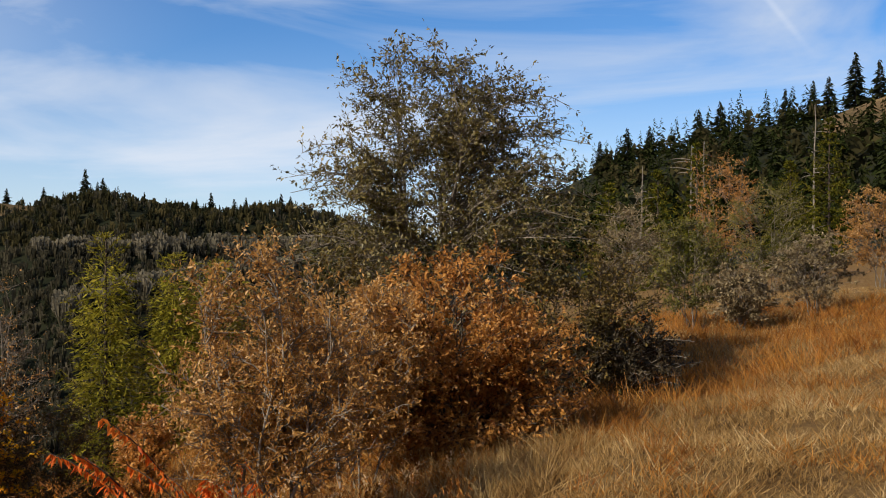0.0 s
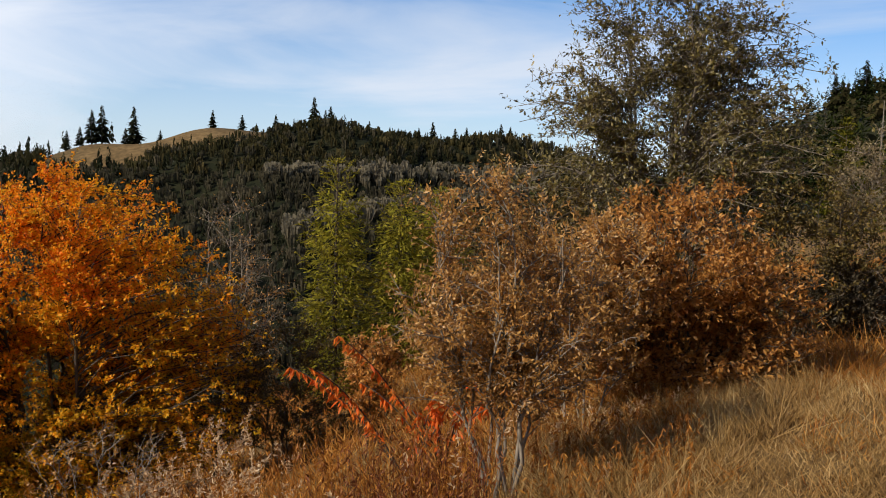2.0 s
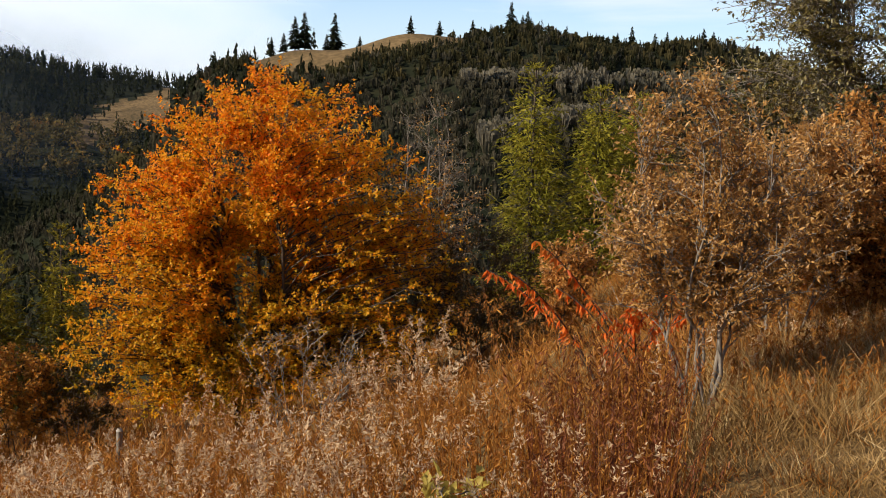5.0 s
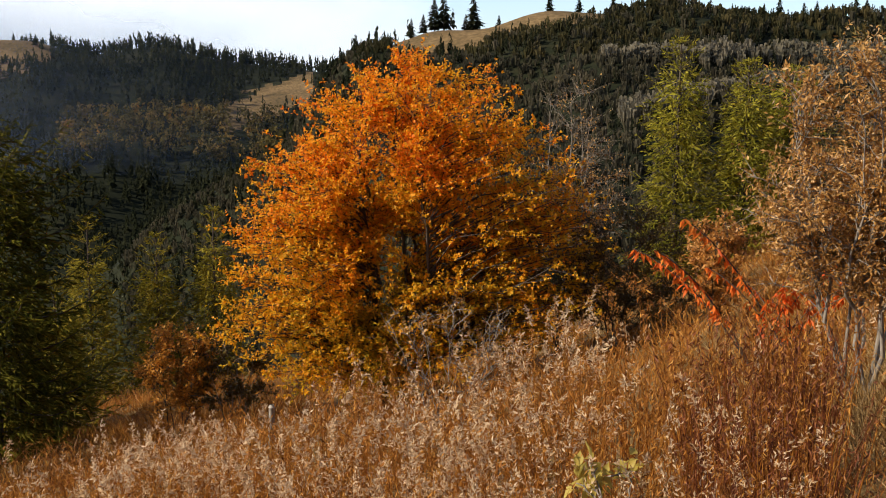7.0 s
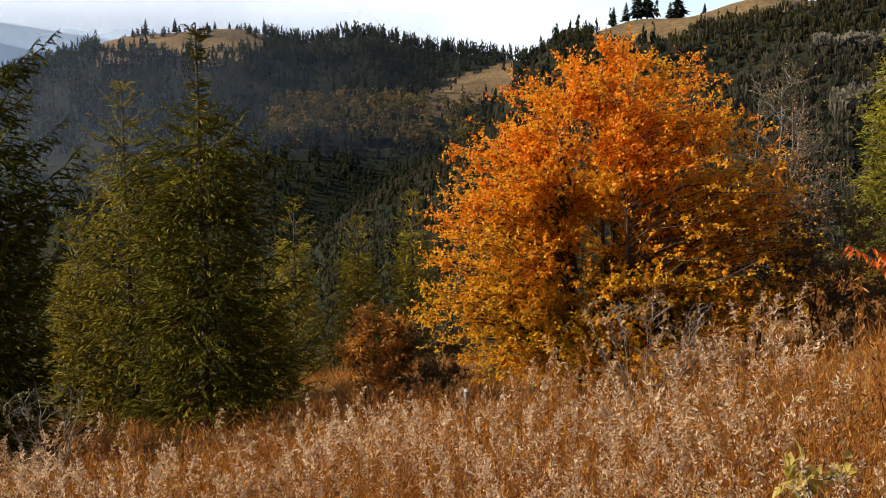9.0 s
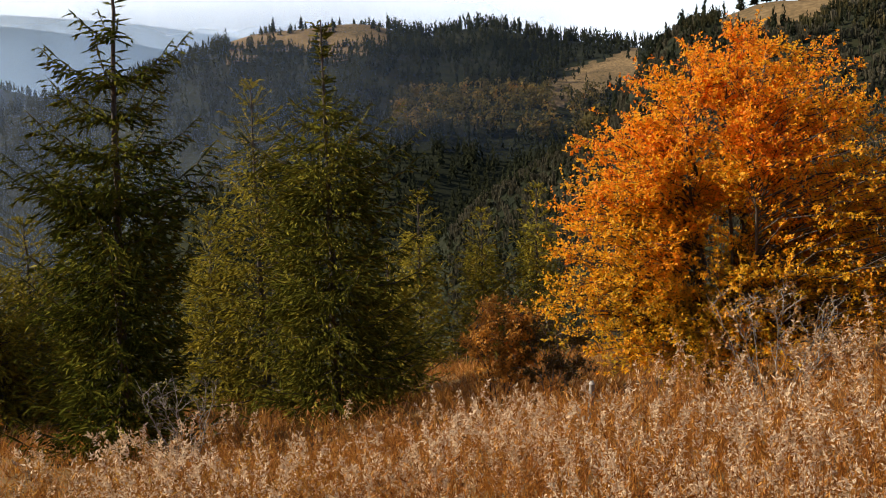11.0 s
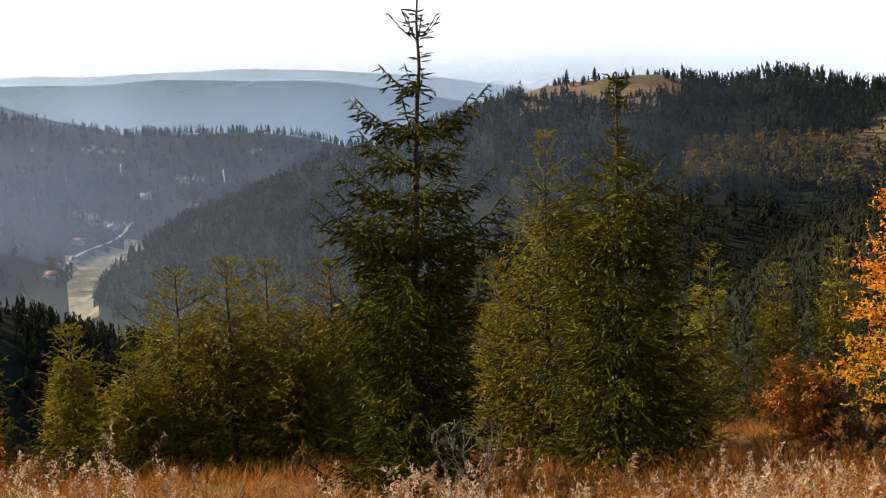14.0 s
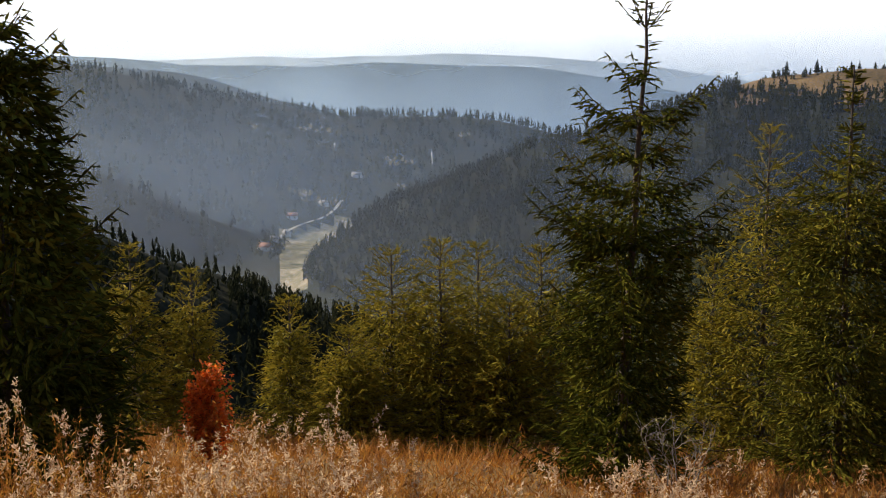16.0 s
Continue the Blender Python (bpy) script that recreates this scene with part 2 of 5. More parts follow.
M_ROOF_RED = bark("red_roof", (0.2, 0.08, 0.05), (0.34, 0.16, 0.1), 3)
M_ROAD = bark("road_gravel", (0.2, 0.19, 0.17), (0.36, 0.34, 0.31), 2)
M_BARK_PALE = bark("pale_bark", (0.22, 0.19, 0.16), (0.5, 0.46, 0.4))
M_LEAF_PALE = leafy("pale_thicket", [(0.0, (0.13, 0.12, 0.085)), (0.5, (0.185, 0.165, 0.12)), (1.0, (0.25, 0.215, 0.155))], 0.45, patch=25, rough=0.9, sheen=0.0, speck=0.35)
M_AMBER = leafy("amber_leaf", [(0.0, (0.3, 0.14, 0.025)), (0.5, (0.56, 0.25, 0.035)), (1.0, (0.74, 0.38, 0.06))], 0.4, patch=0.4)
M_REDWEED = leafy("red_weed", [(0.0, (0.06, 0.016, 0.007)), (0.5, (0.18, 0.05, 0.016)), (1.0, (0.38, 0.17, 0.055))], 0.2, patch=0.5)
M_BARK_GREY = bark("grey_bark", (0.09, 0.075, 0.06), (0.3, 0.26, 0.22))
M_BARK_DARK = bark("dark_bark", (0.03, 0.022, 0.016), (0.1, 0.075, 0.055))


def ground_material():
    m, n, l = material("ground_turf")
    out = n.new("ShaderNodeOutputMaterial")
    tc = n.new("ShaderNodeTexCoord")
    cols = []
    for scale, stops in ((14.0, [(0.3, (0.07, 0.036, 0.016)), (0.5, (0.19, 0.1, 0.038)), (0.7, (0.36, 0.23, 0.09))]),
                         (0.02, [(0.35, (0.09, 0.07, 0.03)), (0.55, (0.2, 0.13, 0.055)), (0.7, (0.26, 0.17, 0.07))])):
        ns = n.new("ShaderNodeTexNoise")
        ns.inputs["Scale"].default_value = scale
        ns.inputs["Detail"].default_value = 8
        ns.inputs["Roughness"].default_value = 0.65
        l.new(tc.outputs["Object"], ns.inputs["Vector"])
        r = ramp(n, stops)
        l.new(ns.outputs["Fac"], r.inputs["Fac"])
        cols.append((ns, r))
    mix = n.new("ShaderNodeMix")
    mix.data_type = "RGBA"
    mix.inputs["Factor"].default_value = 0.5
    l.new(cols[0][1].outputs["Color"], mix.inputs["A"])
    l.new(cols[1][1].outputs["Color"], mix.inputs["B"])
    b = n.new("ShaderNodeBsdfPrincipled")
    b.inputs["Roughness"].default_value = 0.95
    b.inputs["Specular IOR Level"].default_value = 0.1
    l.new(mix.outputs["Result"], b.inputs["Base Color"])
    bp = n.new("ShaderNodeBump")
    bp.inputs["Strength"].default_value = 0.6
    bp.inputs["Distance"].default_value = 0.06
    l.new(cols[0][0].outputs["Fac"], bp.inputs["Height"])
    l.new(bp.outputs["Normal"], b.inputs["Normal"])
    l.new(b.outputs["BSDF"], out.inputs["Surface"])
    return m


M_GROUND = ground_material()


def plain_ground(name, stops, scale, fine):
    """Woodland floor or field seen from afar: two scales of colour."""
    m, n, l = material(name)
    out = n.new("ShaderNodeOutputMaterial")
    tc = n.new("ShaderNodeTexCoord")
    big, small = n.new("ShaderNodeTexNoise"), n.new("ShaderNodeTexNoise")
    for ns, sc in ((big, scale), (small, fine)):
        ns.inputs["Scale"].default_value = sc
        ns.inputs["Detail"].default_value = 6
        l.new(tc.outputs["Object"], ns.inputs["Vector"])
    add = n.new("ShaderNodeMath")
    add.operation = "MULTIPLY_ADD"
    add.inputs[1].default_value = 0.5
    half_n = n.new("ShaderNodeMath")
    half_n.operation = "MULTIPLY"
    half_n.inputs[1].default_value = 0.5
    l.new(small.outputs["Fac"], half_n.inputs[0])
    l.new(big.outputs["Fac"], add.inputs[0])
    l.new(half_n.outputs[0], add.inputs[2])
    r = ramp(n, stops)
    l.new(add.outputs[0], r.inputs["Fac"])
    b = n.new("ShaderNodeBsdfPrincipled")
    b.inputs["Roughness"].default_value = 0.95
    b.inputs["Specular IOR Level"].default_value = 0.1
    l.new(r.outputs["Color"], b.inputs["Base Color"])
    l.new(b.outputs["BSDF"], out.inputs["Surface"])
    return m


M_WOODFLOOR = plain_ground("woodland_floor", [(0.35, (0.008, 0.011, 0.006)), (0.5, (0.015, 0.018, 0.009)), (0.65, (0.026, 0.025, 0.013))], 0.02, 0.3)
M_FIELD = plain_ground("valley_field", [(0.38, (0.06, 0.065, 0.035)), (0.5, (0.17, 0.155, 0.1)), (0.62, (0.3, 0.26, 0.19))], 0.03, 0.2)
M_HILLGRASS = plain_ground("hill_grass", [(0.35, (0.065, 0.05, 0.025)), (0.5, (0.14, 0.095, 0.047)), (0.65, (0.22, 0.15, 0.075))], 0.05, 0.6)


def haze_sheet_material(name, thick, base_h, top_h, tint):
    """Tinted sheet imitating air haze: mostly clear, scatters sun and sky; thins out with height."""
    m, n, l = material(name)
    out = n.new("ShaderNodeOutputMaterial")
    geo = n.new("ShaderNodeNewGeometry")
    sep = n.new("ShaderNodeSeparateXYZ")
    l.new(geo.outputs["Position"], sep.inputs["Vector"])
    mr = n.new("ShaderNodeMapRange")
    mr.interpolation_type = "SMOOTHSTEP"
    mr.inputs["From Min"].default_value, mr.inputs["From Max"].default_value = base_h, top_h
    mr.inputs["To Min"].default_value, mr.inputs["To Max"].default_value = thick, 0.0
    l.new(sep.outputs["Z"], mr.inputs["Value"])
    ns = n.new("ShaderNodeTexNoise")
    ns.inputs["Scale"].default_value = 0.004
    ns.inputs["Detail"].default_value = 3
    l.new(geo.outputs["Position"], ns.inputs["Vector"])
    nr = n.new("ShaderNodeMapRange")
    nr.inputs["From Min"].default_value, nr.inputs["From Max"].default_value = 0.3, 0.7
    nr.inputs["To Min"].default_value, nr.inputs["To Max"].default_value = 0.75, 1.15
    l.new(ns.outputs["Fac"], nr.inputs["Value"])
    mul = n.new("ShaderNodeMath")
    mul.operation = "MULTIPLY"
    l.new(mr.outputs["Result"], mul.inputs[0])
    l.new(nr.outputs["Result"], mul.inputs[1])
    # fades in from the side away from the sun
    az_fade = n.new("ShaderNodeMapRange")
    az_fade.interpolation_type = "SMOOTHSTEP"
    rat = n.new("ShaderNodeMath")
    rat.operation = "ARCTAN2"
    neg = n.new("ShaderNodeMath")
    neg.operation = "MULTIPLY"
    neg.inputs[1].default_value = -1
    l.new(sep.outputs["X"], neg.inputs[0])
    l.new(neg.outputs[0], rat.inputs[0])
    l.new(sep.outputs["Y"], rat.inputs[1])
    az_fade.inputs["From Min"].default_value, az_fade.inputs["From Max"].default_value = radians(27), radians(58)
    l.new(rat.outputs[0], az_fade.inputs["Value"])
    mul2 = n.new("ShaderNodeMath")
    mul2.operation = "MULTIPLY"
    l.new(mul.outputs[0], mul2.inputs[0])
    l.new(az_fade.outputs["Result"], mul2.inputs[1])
    clear = n.new("ShaderNodeBsdfTransparent")
    dif = n.new("ShaderNodeBsdfDiffuse")
    tra = n.new("ShaderNodeBsdfTranslucent")
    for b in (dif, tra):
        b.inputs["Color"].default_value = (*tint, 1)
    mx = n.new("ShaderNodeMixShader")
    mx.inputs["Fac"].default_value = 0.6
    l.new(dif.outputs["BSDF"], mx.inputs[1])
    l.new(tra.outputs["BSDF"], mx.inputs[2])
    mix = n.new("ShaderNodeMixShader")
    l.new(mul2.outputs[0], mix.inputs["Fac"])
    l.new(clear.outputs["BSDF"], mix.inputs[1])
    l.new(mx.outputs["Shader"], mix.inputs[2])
    l.new(mix.outputs["Shader"], out.inputs["Surface"])
    return m



# ---- terrain ----
def smooth(az, xs, ys):
    """Soft interpolation of a short profile over the bearing."""
    az = np.asarray(az, float)
    acc = 0
    for d, w in ((-1.2, 0.25), (0, 0.5), (1.2, 0.25)):
        acc = acc + w * np.interp(az + d, xs, ys)
    return acc


def wobble(x, y, size, seed=0.0):
    """Cheap rolling noise, -1 to 1."""
    k = 2 * math.pi / size
    return (np.sin(k * x + 1.3 * np.sin(k * 0.7 * y + seed) + seed) + np.sin(k * 0.83 * y + 1.7 * np.sin(k * 0.6 * x + 2 * seed) + 2.1 * seed)) / 2


# each ridge: bearings, distances, crest elevations in degrees, fore slope, back slope
RIDGES = [
    ("right", [-60, -30, -21, -18, -15.7, -12, -10, -8, -3, 4], [250, 260, 270, 280, 285, 290, 300, 300, 310, 320], [9.6, 8.6, 6.9, 6.1, 5.6, 5.1, 4.5, 3.7, 1.5, -4], 0.2, 0.3),
    ("middle", [-10, 2, 7.3, 13, 17.5, 21.4, 26.5, 30, 33, 34.4, 36, 40, 46], [420, 400, 390, 385, 380, 380, 380, 385, 395, 398, 400, 420, 430], [-2, 0.8, 1.6, 2.0, 2.3, 2.2, 1.3, 0.9, 0.0, -2.2, -4.8, -7, -11], 0.36, 0.3),
    ("bald", [28, 33, 36, 38, 43, 48, 50, 53.4, 55, 57, 61.7, 64, 67, 71.7, 74.5, 76.3, 78, 84], [760, 770, 780, 790, 800, 810, 820, 820, 820, 820, 825, 830, 830, 835, 835, 830, 820, 800],
     [-2.0, -0.8, -0.5, -0.3, 0.3, 0.5, 0.45, 0.4, -0.1, -0.7, -2.5, -3.0, -4.0, -5.8, -7.2, -8.9, -11, -14], 0.33, 0.3),
    ("hazy", [56, 60, 63.9, 66.2, 68.4, 70.3, 73, 75.7, 77, 79.7, 82.3, 84.7, 87.1, 97, 110], [2000, 1970, 1940, 1923, 1907, 1892, 1872, 1852, 1842, 1822, 1802, 1784, 1766, 1692, 1595], [-4, -3.3, -2.3, -1.65, -1.4, -1.4, -1.35, -1.2, -0.75, -0.4, 0.1, 0.75, 1.2, 1.9, 2.2], 0.16, 0.25),
    ("hazy_two", [68, 74.1, 75.7, 78.4, 80.9, 82.7, 84.7, 95, 110], [2450] * 9, [-3.6, -0.9, -0.4, 0.15, 1.0, 1.33, 1.5, 1.9, 2.2], 0.2, 0.25),
    ("blue", [48, 55, 57.5, 60.6, 62, 64.7, 68.9, 72.7, 74.3, 75.7, 81.7, 88, 110], [3150] * 13, [-2, -0.7, -0.2, 0.43, 0.59, 0.99, 1.16, 1.35, 1.3, 1.15, 1.2, 1.1, 0.8], 0.2, 0.2),
    ("far", [40, 54, 58, 60.6, 63.4, 66.1, 68.9, 71.6, 73.8, 76.2, 78.3, 81.4, 90, 110], [4600] * 14, [-0.8, 0.2, 1.0, 1.23, 1.37, 1.58, 1.78, 1.58, 1.72, 1.54, 1.64, 1.48, 1.35, 1.1], 0.2, 0.2),
    ("spur", [62, 66, 70, 74.6, 79.2, 83, 87.2, 92, 97, 112], [520] * 10, [-17, -15, -13.2, -11.5, -10.0, -8.5, -6.7, -5.0, -4.0, -3], 0.3, 0.5),
]
FLOOR = -141.0
FALL_AZ = [-180, -120, -60, -22, -12, -4, 7, 14, 20, 30, 40, 50, 61, 70, 85, 95, 120, 150, 180]
FALL = [-0.42, -0.42, -0.15, -0.036, -0.018, 0.0, 0.03, 0.09, 0.135, 0.19, 0.22, 0.24, 0.25, 0.24, 0.22, 0.19, 0.04, -0.22, -0.42]


def ground(x, y):
    """Height of the land."""
    x, y = np.asarray(x, float), np.asarray(y, float)
    r = np.hypot(x, y)
    az = np.degrees(np.arctan2(-x, y))
    fall = smooth(az, FALL_AZ, FALL)
    h = -EYE - fall * r - np.maximum(r - 22, 0) * 0.17 * np.clip(fall / 0.2, 0, 1)
    h = h + 0.05 * wobble(x, y, 3.1, 0.4) * np.clip(r / 4, 0, 1) + 0.10 * wobble(x, y, 8.3, 1.1) * np.clip(r / 8, 0, 1)
    h = h - 0.45 * np.exp(-((x - 2.3) ** 2 + (y - 13.6) ** 2) / 2.2)
    h = np.where(az * 0 + r > 60, np.minimum(h, -EYE + 45 + 0.02 * r), h)
    h = np.maximum(h, FLOOR)
    for name, a, d, el, fore, back in RIDGES:
        rk = smooth(az, a, d)
        hk = rk * np.tan(np.radians(smooth(az, a, el)))
        out = np.maximum(np.maximum(a[0] - az, az - a[-1]), 0)
        q = r - rk
        cap = 0.04 * rk
        slope = np.where(q < 0, fore, back)
        k = hk - slope * (np.sqrt(q * q + cap * cap) - cap) - out * 0.03 * rk
        k = k + np.where(rk > 1500, 0.0015, 0.006) * rk * wobble(x, y, 0.13 * rk, 0.9)
        h = np.maximum(h, k)
    return h + EYE


def place(az, r):
    """Place on the ground at a bearing (degrees left of ahead) and a distance."""
    a = radians(az)
    x, y = -r * math.sin(a), r * math.cos(a)
    return Vector((x, y, float(ground(x, y))))


def mesh_of(name, verts, faces, mat):
    me = bpy.data.meshes.new(name)
    me.from_pydata(verts, [], faces)
    me.materials.append(mat)
    return me


AZ_LINES = np.concatenate([np.arange(-48, 18, 0.7), np.arange(18, 58, 0.4), np.arange(58, 112, 0.7), np.arange(112, 312, 4.0)])
R_LINES = np.concatenate([[0.0], np.geomspace(0.5, 60, 90), np.geomspace(61.5, 340, 80), np.geomspace(344, 880, 110), np.geomspace(890, 4850, 85)])
aa, rr = np.meshgrid(np.radians(AZ_LINES), R_LINES)
gx, gy = -rr * np.sin(aa), rr * np.cos(aa)
gz = ground(gx, gy)
na, nr = len(AZ_LINES), len(R_LINES)
gv = np.stack([gx, gy, gz], -1).reshape(-1, 3)
gi, gj = np.meshgrid(np.arange(nr - 1), np.arange(na), indexing="ij")
gq = np.stack([gi * na + gj, (gi + 1) * na + gj, (gi + 1) * na + (gj + 1) % na, gi * na + (gj + 1) % na], -1).reshape(-1, 4)


def bearing(x, y):
    return np.degrees(np.arctan2(-x, y)), np.hypot(x, y)


def elevation(x, y):
    return np.degrees(np.arctan2(ground(x, y) - EYE, np.hypot(x, y)))


def open_land(x, y):
    """Where grass grows instead of wood."""
    a, r = bearing(x, y)
    el = elevation(x, y)
    near = r < 48
    crest = (a < -18.3) & (r > 150) & (el > 5.9 + 0.4 * wobble(x, y, 40, 1))
    mid = (a > 19.5) & (a < 30.5) & (r > 250) & (r < 470) & (el > np.interp(a, [19.5, 22, 24, 26, 28, 30.5], [2.1, 1.6, 1.15, 0.6, 0.3, 0.2]) + 0.2 * wobble(x, y, 40, 1))
    top = (a > 46.8) & (a < 54.6) & (r > 600) & (r < 900) & (el > np.interp(a, [46, 47.3, 48.5, 50, 51.5, 53, 54, 55, 56.5], [0.4, -0.3, -1.0, -0.8, -0.3, -0.2, -0.7, -1.3, -1.5]) + 0.35 * wobble(x, y, 45, 2) + 0.5 * wobble(x, y, 19, 0.6))
    glade = (a > 34.2) & (a < 38.6) & (r > 560) & (r < 800) & (el > -2.75 - 0.35 * (a - 36)) & (el < -1.2 - 0.35 * (a - 36) + 0.2 * wobble(x, y, 30, 1))
    return near | crest | mid | top | glade


def hill_clearing(x, y):
    """Pale clearings on the slope beyond the valley."""
    a, r = bearing(x, y)
    return (a > 64) & (a < 79) & (r > 1150) & (r < 1750) & (wobble(x, y, 170, 3) + 0.12 * wobble(x, y, 37, 1) > 0.8)


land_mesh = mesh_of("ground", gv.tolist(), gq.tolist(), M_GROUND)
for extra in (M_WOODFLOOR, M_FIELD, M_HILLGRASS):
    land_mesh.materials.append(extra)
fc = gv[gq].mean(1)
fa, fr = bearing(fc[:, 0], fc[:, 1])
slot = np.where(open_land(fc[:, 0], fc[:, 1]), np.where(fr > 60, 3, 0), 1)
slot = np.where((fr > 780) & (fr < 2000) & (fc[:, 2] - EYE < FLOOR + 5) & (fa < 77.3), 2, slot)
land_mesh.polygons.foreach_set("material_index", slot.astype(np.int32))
land_mesh.polygons.foreach_set("use_smooth", [True] * len(land_mesh.polygons))
land = tagged(new("ground", land_mesh), "dry autumn hillside falling to a wooded valley with ridges", "ground", kind="structure")


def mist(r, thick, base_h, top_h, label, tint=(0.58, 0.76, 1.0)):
    """A curved upright sheet across the valley, whose tint stands in for distance haze."""
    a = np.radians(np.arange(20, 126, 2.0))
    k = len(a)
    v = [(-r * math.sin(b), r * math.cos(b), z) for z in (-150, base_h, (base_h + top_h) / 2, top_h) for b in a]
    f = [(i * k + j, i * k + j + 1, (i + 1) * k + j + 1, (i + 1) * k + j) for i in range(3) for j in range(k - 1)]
    me = mesh_of("mist", v, f, haze_sheet_material("mist", thick, base_h, top_h, tint))
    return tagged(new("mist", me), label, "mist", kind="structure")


# added sheets between the ridges; haze is painted by their tint and thickness
mist(580, 0.13, -60, 75, "thin grey-blue sheet imitating haze over the near slope", (0.62, 0.75, 1.0))
mist(1050, 0.11, -80, 90, "blue-tinted sheet imitating haze over the valley floor", (0.5, 0.7, 1.0))
mist(2080, 0.23, -70, 150, "blue-tinted sheet imitating haze before the second ridge")
mist(2280, 0.55, -80, 190, "pale sheet imitating haze before the far hills", (0.6, 0.8, 1.0))
mist(3900, 0.88, -50, 380, "whitish sheet imitating haze before the horizon", (0.84, 0.93, 1.0))


# ---- geometry helpers ----
class Geo:
    """Gathers vertices and faces as arrays."""

    def __init__(self):
        self.v, self.f, self.n = [], [], 0

    def add(self, verts, tris):
        verts = np.asarray(verts, float).reshape(-1, 3)
        self.v.append(verts)
        self.f.append(np.asarray(tris, int) + self.n)
        self.n += len(verts)

    def leaves(self, pos, way, nor, length, width, fold=0.25):
        """Folded leaves: two triangles each, along way, facing nor."""
        pos, way, nor = (np.asarray(a, float).reshape(-1, 3) for a in (pos, way, nor))
        k = len(pos)
        if not k:
            return
        way = way / (np.linalg.norm(way, axis=1, keepdims=True) + 1e-9)
        side = np.cross(way, nor)
        side /= np.linalg.norm(side, axis=1, keepdims=True) + 1e-9
        up = np.cross(side, way)
        length = np.broadcast_to(np.asarray(length, float), (k,))[:, None]
        width = np.broadcast_to(np.asarray(width, float), (k,))[:, None]
        mid = pos + way * length * 0.45 + up * width * fold
        v = np.stack([pos, mid + side * width / 2, pos + way * length, mid - side * width / 2], 1)
        i = np.arange(k)[:, None] * 4
        self.add(v, np.concatenate([i + [0, 1, 2], i + [0, 2, 3]]))

    def blades(self, pos, way, side, length, width):
        """Narrow blades: one triangle each."""
        pos, way, side = (np.asarray(a, float).reshape(-1, 3) for a in (pos, way, side))
        k = len(pos)
        if not k:
            return
        length = np.broadcast_to(np.asarray(length, float), (k,))[:, None]
        width = np.broadcast_to(np.asarray(width, float), (k,))[:, None]
        v = np.stack([pos - side * width / 2, pos + side * width / 2, pos + way * length], 1)
        self.add(v, np.arange(k)[:, None] * 3 + [0, 1, 2])

    def tube(self, pts, r0, r1, n=4):
        """A tapering limb along a line of points."""
        pts = np.asarray(pts, float)
        k = len(pts)
        d = np.gradient(pts, axis=0)
        d /= np.linalg.norm(d, axis=1, keepdims=True) + 1e-9
        ref = np.array([0.31, 0.92, 0.2])
        s = np.cross(d, ref)
        s /= np.linalg.norm(s, axis=1, keepdims=True) + 1e-9
        u = np.cross(s, d)
        a = np.linspace(0, 2 * math.pi, n, endpoint=False)
        rad = np.linspace(r0, r1, k)[:, None, None]
        v = pts[:, None] + rad * (np.cos(a)[None, :, None] * s[:, None] + np.sin(a)[None, :, None] * u[:, None])
        i, j = np.meshgrid(np.arange(k - 1), np.arange(n), indexing="ij")
        i, j = i.ravel(), j.ravel()
        p, q = i * n + j, i * n + (j + 1) % n
        self.add(v.reshape(-1, 3), np.concatenate([np.stack([p, q, q + n], 1), np.stack([p, q + n, p + n], 1)]))

    def mesh(self, name, mat, soft=False):
        me = bpy.data.meshes.new(name)
        v = np.concatenate(self.v)
        f = np.concatenate(self.f)
        me.vertices.add(len(v))
        me.vertices.foreach_set("co", v.astype(np.float32).ravel())
        me.loops.add(len(f) * 3)
        me.loops.foreach_set("vertex_index", f.astype(np.int32).ravel())
        me.polygons.add(len(f))
        me.polygons.foreach_set("loop_start", np.arange(0, len(f) * 3, 3, dtype=np.int32))
        me.update(calc_edges=True)
        if soft:
            me.polygons.foreach_set("use_smooth", [True] * len(f))
        me.materials.append(mat)
        return me


def part(name, geo, mat, parent, label="", soft=False):
    ob = new(name, geo.mesh(name, mat, soft))
    ob.parent = parent
    return tagged(ob, label)


def thing(name, at, label, category, group=""):
    ob = new(name)
    ob.location = at
    ob.empty_display_size = 0.2
    return tagged(ob, label, category, group)


def unit(rng, k):
    v = rng.normal(size=(k, 3))
    return v / np.linalg.norm(v, axis=1, keepdims=True)


def bend(a, b, rise, n=5, jitter=0.0, rng=None):
    """A line from a to b that leaves upward by rise."""
    a, b = np.asarray(a, float), np.asarray(b, float)
    t = np.linspace(0, 1, n)[:, None]
    p = a + (b - a) * t
    p[:, 2] += (rise * t * (1 - t) * 4)[:, 0]
    if rng is not None and jitter:
        p[1:-1] += rng.normal(size=(n - 2, 3)) * jitter
    return p


